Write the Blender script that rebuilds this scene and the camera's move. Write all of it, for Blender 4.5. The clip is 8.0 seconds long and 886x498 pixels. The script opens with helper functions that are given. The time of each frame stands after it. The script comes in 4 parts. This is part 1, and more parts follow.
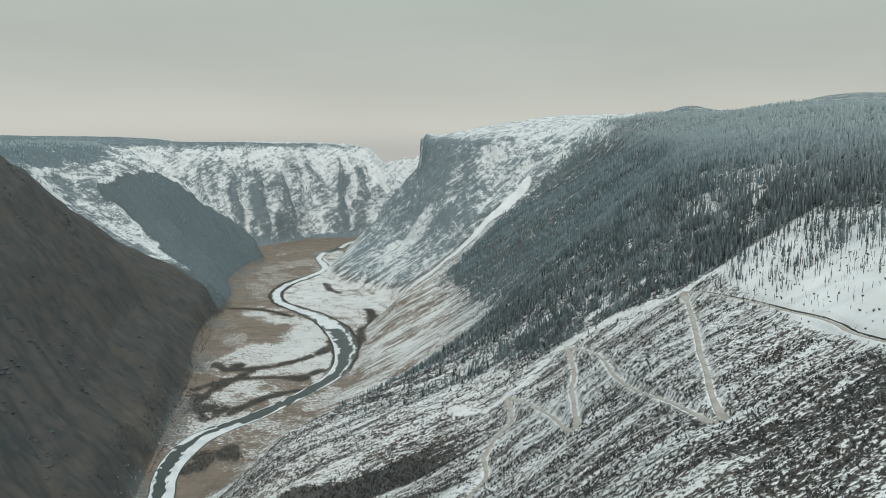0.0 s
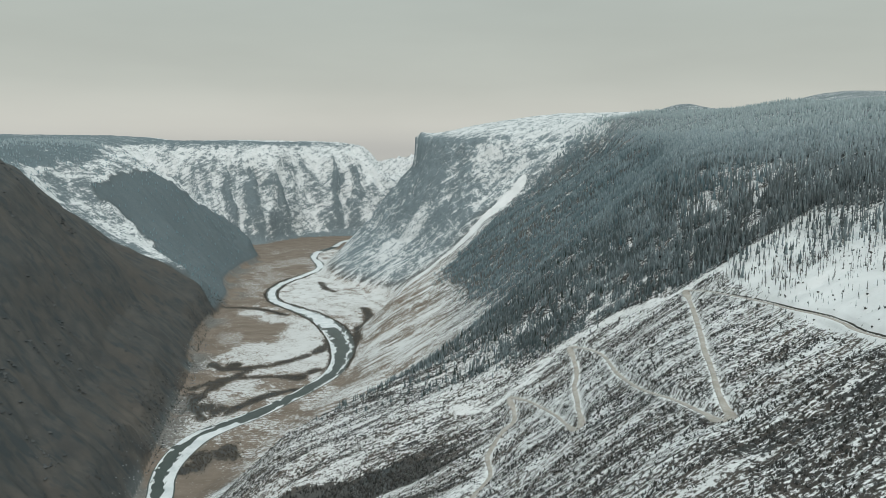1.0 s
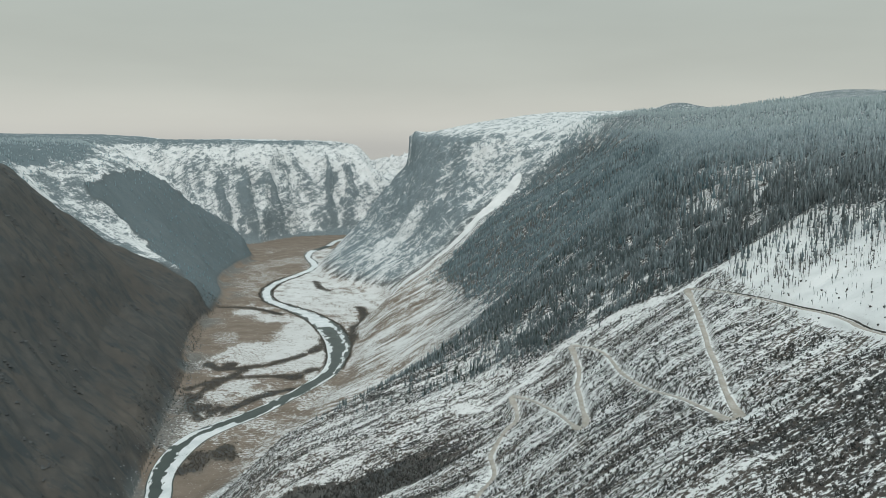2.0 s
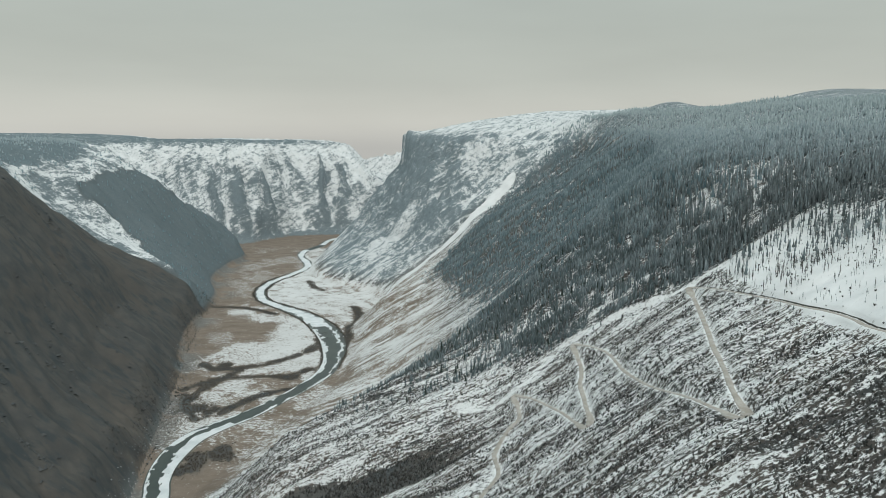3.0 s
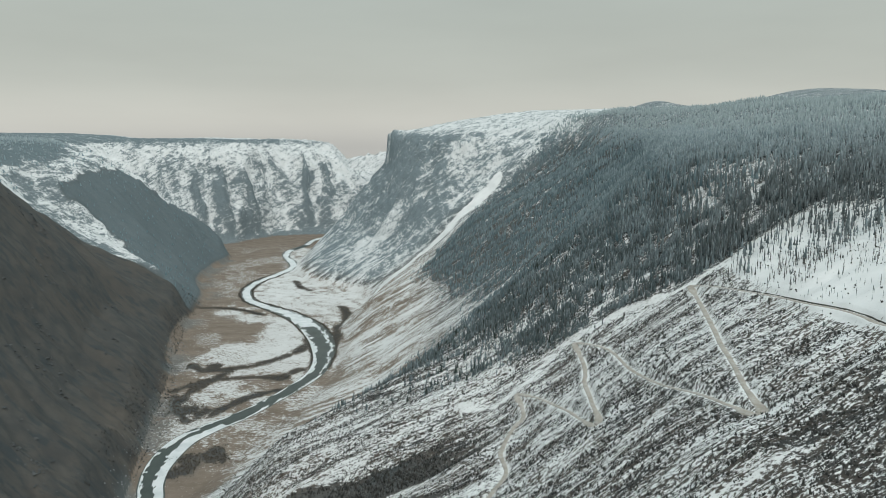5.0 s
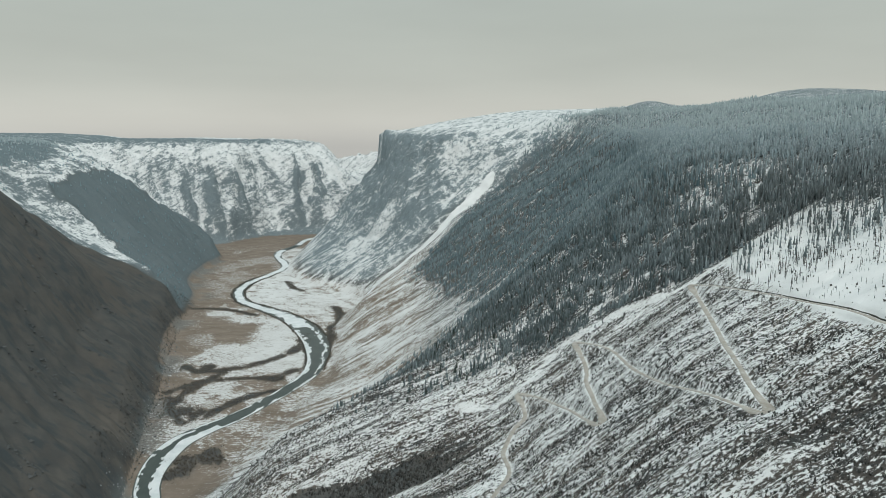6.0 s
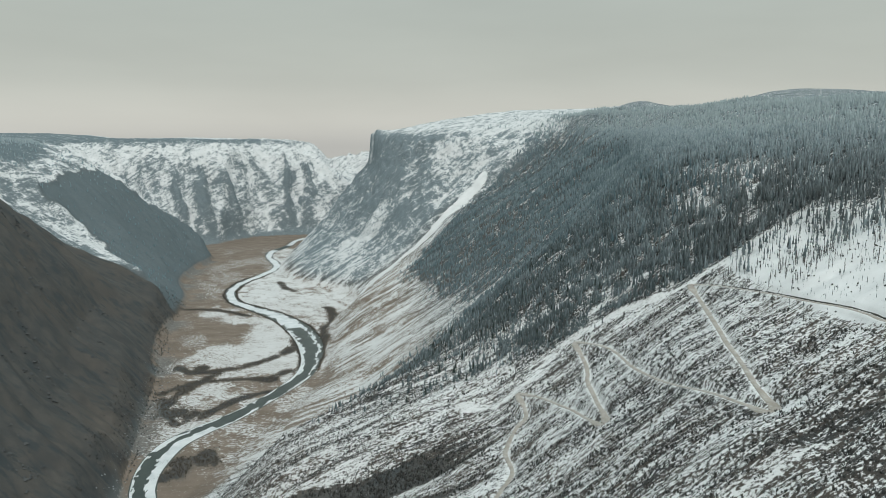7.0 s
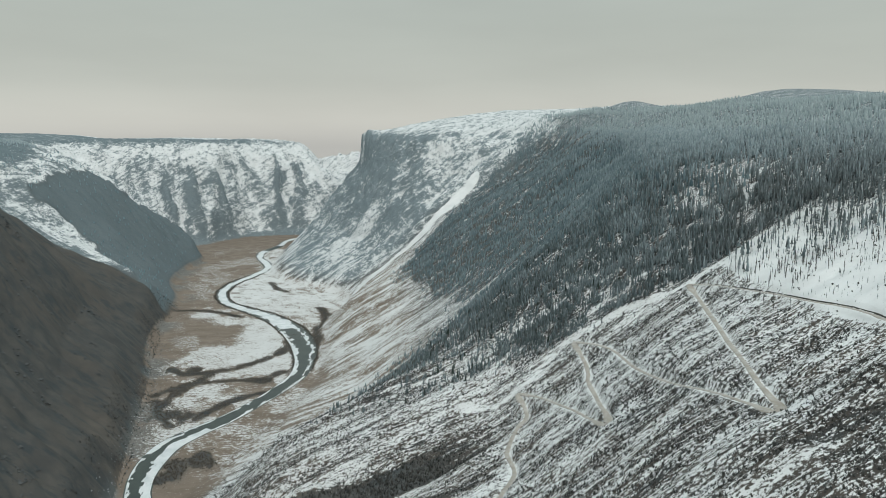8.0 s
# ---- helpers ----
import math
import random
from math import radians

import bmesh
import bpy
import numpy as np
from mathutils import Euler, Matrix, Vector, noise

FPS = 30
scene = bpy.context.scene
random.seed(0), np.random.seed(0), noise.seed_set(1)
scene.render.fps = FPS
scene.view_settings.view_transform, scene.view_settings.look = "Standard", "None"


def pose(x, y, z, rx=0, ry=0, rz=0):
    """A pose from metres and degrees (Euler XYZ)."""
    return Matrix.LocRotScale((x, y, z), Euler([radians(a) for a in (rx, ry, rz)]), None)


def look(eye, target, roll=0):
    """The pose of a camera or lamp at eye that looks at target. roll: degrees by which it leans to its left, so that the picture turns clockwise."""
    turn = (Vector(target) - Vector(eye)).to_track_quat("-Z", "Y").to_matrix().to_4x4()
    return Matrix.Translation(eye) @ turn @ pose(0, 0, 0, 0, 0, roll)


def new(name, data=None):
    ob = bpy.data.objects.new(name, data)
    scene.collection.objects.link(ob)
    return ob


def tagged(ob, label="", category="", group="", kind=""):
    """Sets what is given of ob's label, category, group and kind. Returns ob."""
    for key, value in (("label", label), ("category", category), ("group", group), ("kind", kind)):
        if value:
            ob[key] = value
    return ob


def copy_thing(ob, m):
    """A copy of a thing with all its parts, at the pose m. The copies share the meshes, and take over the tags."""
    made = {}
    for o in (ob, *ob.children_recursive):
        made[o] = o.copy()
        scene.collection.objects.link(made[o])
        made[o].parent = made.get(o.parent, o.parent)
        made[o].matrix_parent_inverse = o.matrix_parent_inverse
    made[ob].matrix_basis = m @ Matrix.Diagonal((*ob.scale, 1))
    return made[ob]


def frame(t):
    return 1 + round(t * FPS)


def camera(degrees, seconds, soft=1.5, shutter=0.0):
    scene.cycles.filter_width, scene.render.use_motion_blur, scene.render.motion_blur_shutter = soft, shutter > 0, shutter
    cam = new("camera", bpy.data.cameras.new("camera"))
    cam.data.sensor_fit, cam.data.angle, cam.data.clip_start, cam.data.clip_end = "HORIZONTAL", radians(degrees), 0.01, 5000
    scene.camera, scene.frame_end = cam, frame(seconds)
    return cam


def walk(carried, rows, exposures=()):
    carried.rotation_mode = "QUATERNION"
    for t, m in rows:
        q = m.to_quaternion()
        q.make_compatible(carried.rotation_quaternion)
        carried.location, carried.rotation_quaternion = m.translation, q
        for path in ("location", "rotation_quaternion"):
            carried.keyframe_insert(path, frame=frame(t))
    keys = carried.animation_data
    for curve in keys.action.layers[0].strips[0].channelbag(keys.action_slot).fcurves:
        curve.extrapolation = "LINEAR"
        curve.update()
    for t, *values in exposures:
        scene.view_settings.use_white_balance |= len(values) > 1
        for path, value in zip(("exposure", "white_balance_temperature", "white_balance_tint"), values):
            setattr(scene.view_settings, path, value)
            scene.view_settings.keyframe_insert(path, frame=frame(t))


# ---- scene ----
# Camera: a level glide to the left over a river valley, turning slowly to the right.
cam = camera(60.0, 8.0, soft=0.8)
# seconds, x, y, z, yaw, pitch, roll
ROWS = [
    (0.0, 0.00, 0.00, 520.00, 0.000, -8.550, -0.161),
    (0.5, -4.20, 0.69, 520.26, -0.260, -8.620, -0.136),
    (1.0, -8.66, 1.24, 520.47, -0.540, -8.680, -0.113),
    (1.5, -13.35, 1.67, 520.65, -0.837, -8.731, -0.093),
    (3.0, -28.56, 2.44, 521.04, -1.826, -8.837, -0.047),
    (3.5, -33.92, 2.59, 521.16, -2.183, -8.859, -0.035),
    (4.0, -39.37, 2.73, 521.28, -2.552, -8.877, -0.024),
    (4.5, -44.90, 2.86, 521.41, -2.932, -8.890, -0.015),
    (6.0, -61.62, 3.48, 521.95, -4.125, -8.915, 0.010),
    (6.5, -67.16, 3.83, 522.21, -4.536, -8.921, 0.018),
    (7.0, -72.63, 4.27, 522.52, -4.951, -8.928, 0.027),
    (7.5, -78.01, 4.84, 522.90, -5.370, -8.935, 0.036),
    (8.0, -83.27, 5.55, 523.34, -5.791, -8.945, 0.046),
]
walk(cam, [(t, pose(x, y, z, 90 + pitch, roll, yaw)) for t, x, y, z, yaw, pitch, roll in ROWS])

# ---- light: an overcast winter sky with a weak, wide sun ----
SUN_EL, SUN_AZ = 40.0, 172.0  # degrees above the horizon; degrees from straight ahead, so behind the camera
world = bpy.data.worlds.new("overcast_sky")
scene.world = world
world.use_nodes = True
wt = world.node_tree
wt.nodes.clear()
w_out = wt.nodes.new("ShaderNodeOutputWorld")
w_bg = wt.nodes.new("ShaderNodeBackground")
w_sky = wt.nodes.new("ShaderNodeTexSky")
w_sky.sky_type = "NISHITA"
w_sky.sun_disc = False
w_sky.sun_elevation = radians(SUN_EL)
w_sky.sun_rotation = radians(SUN_AZ)
w_sky.dust_density = 4.0
w_grey = wt.nodes.new("ShaderNodeHueSaturation")
w_grey.inputs["Saturation"].default_value = 0.15
w_grey.inputs["Value"].default_value = 0.06
w_co = wt.nodes.new("ShaderNodeTexCoord")
w_sep = wt.nodes.new("ShaderNodeSeparateXYZ")
w_ramp = wt.nodes.new("ShaderNodeValToRGB")
w_ramp.color_ramp.interpolation = "B_SPLINE"
stops = [(0.0, (0.30, 0.30, 0.30)), (0.49, (0.55, 0.55, 0.52)), (0.505, (0.665, 0.66, 0.60)),
         (0.53, (0.522, 0.550, 0.502)), (0.57, (0.457, 0.498, 0.456)), (0.63, (0.495, 0.563, 0.54)),
         (0.78, (0.66, 0.78, 0.79)), (1.0, (0.80, 0.96, 0.98))]
el = w_ramp.color_ramp.elements
while len(el) < len(stops):
    el.new(0.5)
for e, (p, c) in zip(el, stops):
    e.position, e.color = p, (*c, 1)
w_map = wt.nodes.new("ShaderNodeMath")
w_map.operation = "MULTIPLY_ADD"
w_map.inputs[1].default_value, w_map.inputs[2].default_value = 0.5, 0.5
w_noise = wt.nodes.new("ShaderNodeTexNoise")
w_noise.inputs["Scale"].default_value = 3.0
w_noise.inputs["Detail"].default_value = 4.0
w_stretch = wt.nodes.new("ShaderNodeMapping")
w_stretch.inputs["Scale"].default_value = (1.0, 1.0, 5.0)
w_cloud = wt.nodes.new("ShaderNodeMapRange")
w_cloud.inputs["From Min"].default_value, w_cloud.inputs["From Max"].default_value = 0.3, 0.7
w_cloud.inputs["To Min"].default_value, w_cloud.inputs["To Max"].default_value = 0.96, 1.04
w_mul = wt.nodes.new("ShaderNodeVectorMath")
w_mul.operation = "SCALE"
w_mix = wt.nodes.new("ShaderNodeMix")
w_mix.data_type = "RGBA"
w_mix.inputs["Factor"].default_value = 0.08
for a, b in ((w_co.outputs["Generated"], w_sep.inputs[0]), (w_sep.outputs["Z"], w_map.inputs[0]),
             (w_map.outputs[0], w_ramp.inputs[0]), (w_co.outputs["Generated"], w_stretch.inputs[0]),
             (w_stretch.outputs[0], w_noise.inputs["Vector"]), (w_noise.outputs["Fac"], w_cloud.inputs[0]),
             (w_ramp.outputs[0], w_mul.inputs[0]), (w_cloud.outputs[0], w_mul.inputs["Scale"]),
             (w_mul.outputs[0], w_mix.inputs["A"]), (w_sky.outputs[0], w_grey.inputs["Color"]),
             (w_grey.outputs[0], w_mix.inputs["B"]), (w_mix.outputs["Result"], w_bg.inputs["Color"]),
             (w_bg.outputs[0], w_out.inputs["Surface"])):
    wt.links.new(a, b)
w_bg.inputs["Strength"].default_value = 1.0

sun_data = bpy.data.lights.new("sun", "SUN")
sun_data.energy, sun_data.angle, sun_data.color = 1.0, radians(14), (1.0, 0.955, 0.89)
sun = new("sun", sun_data)
sa, se = radians(SUN_AZ), radians(SUN_EL)
sun.matrix_basis = look((math.sin(sa) * math.cos(se) * 3000, math.cos(sa) * math.cos(se) * 3000, math.sin(se) * 3000), (0, 0, 0))


# ---- the lie of the land: contours of both valley sides, as x at stations along the valley ----
LEVELS_EAST = np.array([0, 60, 150, 250, 350, 450, 500, 560.0])
STATIONS_EAST = np.array([350, 500, 700, 850, 895, 1000, 1300, 1550, 2000, 2400, 2650, 3200, 3700, 3715, 3900, 4300.0])
EAST_NEAR = [
    [-450, -291, -141, 1, 130, 317, 466, 699], [-431, -271, -132, 34, 153, 352, 476, 699],
    [-421, -263, -132, 55, 190, 336, 432, 700], [-413, -290, -196, 22, 172, 314, 420, 681], [-408, -290, -190, 20, 170, 310, 422, 668],
    [-372, -222, -106, 38, 168, 300, 428, 636], [-280, -117, 8, 139, 258, 365, 430, 612]]
EAST_FAR = [
    [-203, -91, 42, 172, 299, 435, 485, 634], [-215, -128, 32, 168, 312, 460, 537, 637],
    [-169, -98, 43, 142, 308, 435, 483, 531], [-369, -289, -109, -33, 51, 161, 290, 444],
    [-447, -373, -274, -186, -94, -93, -89, 244], [-402, -331, -249, -169, -98, -38, 22, 252],
    [-402, -331, -249, -169, -98, -38, 22, 252],
    [-40, 20, 90, 170, 240, 310, 370, 480], [150, 200, 270, 340, 410, 480, 540, 660]]
EAST = np.array(EAST_NEAR + EAST_FAR, float)
LEVELS_WEST = np.array([0, 60, 120, 200, 300, 400, 470.0])
STATIONS_WEST = np.array([600, 1000, 1300, 1600, 1850, 2130, 2380, 2600, 2950, 3150, 3350, 4700.0])
WEST = np.array([
    [376, 417, 470, 542, 640, 740, 850], [435, 478, 545, 620, 704, 802, 900], [488, 523, 603, 668, 737, 840, 935],
    [540, 605, 690, 738, 812, 880, 985], [596, 660, 728, 782, 880, 985, 1090], [634, 680, 765, 905, 1040, 1150, 1300],
    [648, 730, 850, 1010, 1150, 1250, 1380], [722, 790, 870, 960, 1060, 1180, 1330], [748, 800, 855, 930, 1020, 1150, 1320],
    [735, 775, 860, 960, 1085, 1250, 1400], [830, 900, 990, 1100, 1230, 1370, 1500], [900, 980, 1090, 1210, 1340, 1480, 1620]], float)
# the wall that closes the valley: its foot in plan, its profile, its falling rim, and its rock buttresses (x on the wall, half width)
WALL_FOOT = ([-1500, -1100, -900, -800, -772, -663, -503, -350, -150, 50], [3520, 3480, 3490, 3550, 3630, 3780, 3830, 3850, 3950, 4120])
WALL_RISE = ([0, 40, 120, 220, 320, 420, 600, 900], [0, 32, 140, 270, 375, 425, 455, 470])
WALL_RIM = ([-2000, -1400, -1000, -700, -460, -420, -390, -350, -314, -254, -150, 0], [500, 496, 482, 458, 436, 416, 396, 348, 300, 240, 200, 170])
BUTTRESSES = ((-1040, 55), (-925, 62), (-785, 58), (-505, 40), (-398, 56))

# plan of the river's middle line, from near to far
RIVER = [(-330, 600), (-380, 900), (-406, 1042), (-421, 1097), (-429, 1168), (-419, 1253), (-387, 1313), (-349, 1363), (-310, 1430),
         (-270, 1513), (-236, 1606), (-228, 1711), (-237, 1829), (-261, 1935), (-307, 2054), (-362, 2152), (-437, 2245),
         (-507, 2337), (-547, 2483), (-538, 2627), (-500, 2744), (-460, 2884), (-469, 3011), (-513, 3149), (-525, 3300),
         (-474, 3467), (-461, 3600), (-425, 3700), (-350, 3780), (-240, 3830), (-130, 3880), (-30, 3970), (80, 4090)]
# plan of the dirt road from the bench down its hairpins
ROAD_UPPER = [(255, 330), (247, 440), (251, 474), (251, 506), (247, 538), (246, 570), (242, 609), (237, 653), (231, 690), (226, 699), (222, 688),
              (218, 665), (208, 621), (196, 573), (188, 544), (181, 513), (174, 484), (167, 457), (163, 436), (162, 422), (158, 416),
              (153, 422), (152, 436), (150, 456), (147, 487), (143, 520), (142, 553), (143, 618), (145, 649), (146, 681), (142, 709),
              (134, 733), (129, 746), (126, 740)]
ROAD_LOWER = [(126, 740), (125, 722), (124, 698), (120, 675), (115, 658), (112, 628), (108, 600), (106, 574), (104, 562), (100, 560),
              (97, 573), (96, 594), (94, 627), (88, 662), (81, 694), (73, 716), (67, 726), (65, 717), (66, 697), (64, 682),
              (56, 674), (47, 660), (40, 644), (36, 630), (37, 610), (36, 596), (30, 584), (23, 575), (15, 564), (-5, 545), (-30, 540)]

# the spur's snowy crest that the hairpins meet, and lines of willow scrub on the valley floor
CREST = [(330, 684), (290, 692), (256, 699), (228, 706), (190, 722), (155, 742), (128, 754), (95, 746), (66, 737), (40, 742), (10, 765)]
SCRUB_LINES = [[(-512, 1686), (-476, 1644), (-420, 1653), (-364, 1688), (-310, 1752), (-280, 1826), (-277, 1942)],
               [(-379, 1671), (-409, 1661), (-433, 1603), (-469, 1514), (-480, 1440)],
               [(-631, 2243), (-564, 2240), (-510, 2216), (-442, 2157)],
               [(-224, 2240), (-203, 2168), (-202, 2056), (-216, 1967), (-203, 1850)],
               [(-410, 2634), (-378, 2536), (-344, 2480)]]
MEADOW_SCRUB = [[(-501, 1515), (-450, 1577), (-382, 1589), (-312, 1597), (-269, 1635)], [(-434, 1345), (-473, 1418), (-490, 1480)], [(-400, 1371), (-356, 1460), (-297, 1507)]]
SCRUB_SPOTS = [(-450, 1400, 30), (-420, 1375, 24), (-385, 1150, 36), (-350, 1195, 30), (-465, 1668, 22), (-300, 1585, 24)]
# plan outlines of ground cover: the bare dark spur, snowfields and a brown meadow
BARE_SPUR = [(-1128, 2536), (-1118, 2641), (-1085, 2960), (-1010, 3120), (-900, 3170), (-780, 3210), (-690, 3190), (-690, 2967), (-660, 2700), (-590, 2408), (-560, 2252),
             (-600, 2150), (-690, 2190), (-810, 2298), (-853, 2393), (-926, 2497), (-967, 2496), (-1015, 2535), (-1063, 2531), (-1104, 2500)]
HIGH_SNOWFIELD = [(159, 2685), (206, 2666), (335, 2611), (416, 2528), (380, 2455), (298, 2437), (247, 2455), (206, 2516), (127, 2605), (119, 2659)]
TALUS_SNOW = [(-200, 2700), (-87, 2703), (12, 2642), (42, 2616), (-26, 2612), (-85, 2619), (-161, 2578), (-230, 2600)]
BROWN_MEADOW = [(-640, 1957), (-650, 2106), (-525, 2144), (-443, 2046), (-441, 1949), (-489, 1845), (-520, 1708), (-565, 1680), (-610, 1825)]
SNOW_CHUTE = [(262, 2450), (236, 2434), (190, 2419), (136, 2402), (83, 2396), (30, 2390), (-41, 2360), (-111, 2330)]


# ---- number helpers ----
LATTICE = np.random.RandomState(7).rand(256, 256)


def vnoise(x, y, seed=0):
    """Smooth value noise from 0 to 1."""
    x, y = x + seed * 37.7, y + seed * 91.3
    ix, iy = np.floor(x).astype(np.int64), np.floor(y).astype(np.int64)
    fx, fy = x - ix, y - iy
    fx, fy = fx * fx * (3 - 2 * fx), fy * fy * (3 - 2 * fy)
    a, b = LATTICE[ix & 255, iy & 255], LATTICE[(ix + 1) & 255, iy & 255]
    c, d = LATTICE[ix & 255, (iy + 1) & 255], LATTICE[(ix + 1) & 255, (iy + 1) & 255]
    return (a + (b - a) * fx) * (1 - fy) + (c + (d - c) * fx) * fy


def fbm(x, y, seed=0, octaves=4):
    total, weight, amp = np.zeros(np.shape(x)), 0.0, 1.0
    for k in range(octaves):
        total += amp * vnoise(x * 2 ** k, y * 2 ** k, seed + k)
        weight += amp
        amp *= 0.55
    return total / weight


def outside(x, y, shape):
    """Distance from a plan outline, negative inside it."""
    p = np.array(shape, float)
    q = np.roll(p, -1, 0)
    out = np.full(x.shape, 1e3)
    lo, hi = p.min(0) - 150, p.max(0) + 150
    k = np.nonzero((x > lo[0]) & (x < hi[0]) & (y > lo[1]) & (y < hi[1]))[0]
    px, py = x[k], y[k]
    best, inside = np.full(px.shape, 1e9), np.zeros(px.shape, bool)
    for (ax, ay), (bx, by) in zip(p, q):
        t = np.clip(((px - ax) * (bx - ax) + (py - ay) * (by - ay)) / ((bx - ax) ** 2 + (by - ay) ** 2), 0, 1)
        best = np.minimum(best, np.hypot(px - ax - t * (bx - ax), py - ay - t * (by - ay)))
        if ay != by:
            inside ^= ((ay > py) != (by > py)) & (px < (bx - ax) * (py - ay) / (by - ay) + ax)
    out[k] = np.where(inside, -best, best)
    return out


def step(a, b, x):
    t = np.clip((x - a) / (b - a), 0, 1)
    return t * t * (3 - 2 * t)


def bump(x, a, b, c, d):
    return step(a, b, x) * (1 - step(c, d, x))


def glide(y, ys, tab):
    """Smooth curves through a table's rows."""
    y = np.clip(y, ys[0], ys[-1])
    i = np.clip(np.searchsorted(ys, y) - 1, 0, len(ys) - 2)
    d = np.gradient(tab, ys, axis=0)
    h = (ys[i + 1] - ys[i])[:, None]
    t = ((y - ys[i]) / (ys[i + 1] - ys[i]))[:, None]
    return ((1 + 2 * t) * (1 - t) ** 2 * tab[i] + t * (1 - t) ** 2 * h * d[i]
            + t * t * (3 - 2 * t) * tab[i + 1] - t * t * (1 - t) * h * d[i + 1])


def climb(u, xs, levels):
    z = np.zeros_like(u)
    for k in range(len(levels) - 1):
        a = xs[:, k]
        b = np.maximum(xs[:, k + 1], a + 4)
        z += np.clip((u - a) / (b - a), 0, 1) * (levels[k + 1] - levels[k])
    return z, u - np.maximum(xs[:, -1], xs[:, 0])


def feet(y):
    """x of the foot of the west and of the east slope."""
    return glide(y, STATIONS_WEST, -WEST)[:, 0], glide(y, STATIONS_EAST, EAST)[:, 0]


def buttress(x, y):
    """How far a place on the closing wall belongs to a rock buttress, 0 to 1."""
    up = np.clip((y - np.interp(x, *WALL_FOOT)) / 330, 0, 1.2)
    u = x * 3850 / np.maximum(y, 3000) + 95 * (fbm(x / 75, y / 75, 18, 4) - 0.5) + 22 * (up - 0.4)
    out = np.zeros_like(u)
    for k, (c, w) in enumerate(BUTTRESSES):
        top = 0.72 + 0.3 * ((k * 0.618) % 1)
        out = np.maximum(out, np.clip(1 - np.abs(u - c) / (w * np.clip(1.5 - 1.45 * up / top, 0.05, 1.4)), 0, 1) * step(top + 0.15, top - 0.2, up))
    return out


def end_wall(x, y):
    """Height of the wall across the valley's far end."""
    d = y - np.interp(x, *WALL_FOOT) - 30 * (fbm(x / 90, y / 400, 19, 3) - 0.5)
    z = np.interp(d, *WALL_RISE)
    z = z + 62 * (buttress(x, y) - 0.25) * bump(z, 10, 110, 260, 420)
    rim = np.interp(x * 4050 / np.maximum(y, 3000), *WALL_RIM)
    low = np.minimum(z, rim)
    z = low - 14 * np.exp(-np.abs(z - rim) / 25)
    return np.where(d > 0, np.maximum(z, 0), 0) * step(3300, 3400, y)


def land(x, y):
    """The bare form of the valley, and how much a place belongs to the east side."""
    e = np.maximum.accumulate(glide(y, STATIONS_EAST, EAST), 1)
    w = np.maximum.accumulate(glide(y, STATIONS_WEST, WEST), 1)
    ze, de = climb(x, e, LEVELS_EAST)
    zw, dw = climb(-x, w, LEVELS_WEST)
    ze = ze + 50 * (1 - np.exp(-np.maximum(de, 0) / 330)) + 30 * np.exp(-((x - 1080) / 200) ** 2 - ((y - 2060) / 260) ** 2) + 24 * np.exp(-((x - 720) / 70) ** 2 - ((y - 2324) / 110) ** 2)
    zw = zw + 35 * (1 - np.exp(-np.maximum(dw, 0) / 250))
    zw = np.maximum(zw, end_wall(x, y))
    z = np.maximum(np.maximum(ze, zw), step(4640, 4840, y) * (322 + 30 * np.cos(x / 170)) * (1 - step(300, 700, np.abs(x + 200))))
    return z, (ze >= zw).astype(float), ze, zw


def smooth_line(points, spacing):
    """A curve through plan points, resampled at even spacing."""
    p = np.array(points, float)
    p = np.vstack([2 * p[0] - p[1], p, 2 * p[-1] - p[-2]])
    out = []
    for i in range(1, len(p) - 2):
        t = np.linspace(0, 1, 12, endpoint=False)[:, None]
        a, b, c, d = p[i - 1], p[i], p[i + 1], p[i + 2]
        out.append(0.5 * (2 * b + (c - a) * t + (2 * a - 5 * b + 4 * c - d) * t ** 2 + (3 * b - a - 3 * c + d) * t ** 3))
    q = np.vstack([*out, p[-2][None]])
    s = np.r_[0, np.cumsum(np.linalg.norm(np.diff(q, axis=0), axis=1))]
    n = int(s[-1] / spacing)
    g = np.linspace(0, s[-1], n)
    return np.stack([np.interp(g, s, q[:, 0]), np.interp(g, s, q[:, 1])], 1), g


def near_line(x, y, line):
    """Distance to the line and the index of its nearest point."""
    best, index = np.full(x.shape, 1e9), np.zeros(x.shape, int)
    lo, hi = line.min(0) - 80, line.max(0) + 80
    inside = np.nonzero((x > lo[0]) & (x < hi[0]) & (y > lo[1]) & (y < hi[1]))[0]
    for part in np.array_split(inside, max(1, len(inside) // 20000)):
        d = (x[part, None] - line[None, :, 0]) ** 2 + (y[part, None] - line[None, :, 1]) ** 2
        k = d.argmin(1)
        best[part], index[part] = np.sqrt(d[np.arange(len(part)), k]), k
    return best, index


river_line, river_s = smooth_line(RIVER, 12.0)
road_line, road_s = smooth_line(ROAD_UPPER + ROAD_LOWER[1:], 2.5)
road_z = land(road_line[:, 0], road_line[:, 1])[0]
road_z = np.convolve(np.pad(road_z, 12, mode="edge"), np.ones(25) / 25, "valid")


def river_half(s):
    """Half the river's width along its length."""
    return 12.5 + 5 * vnoise(s / 130, s * 0, 3) + 13 * np.exp(-((s - 1420) / 280) ** 2) + 3 * np.exp(-((s - 650) / 150) ** 2)


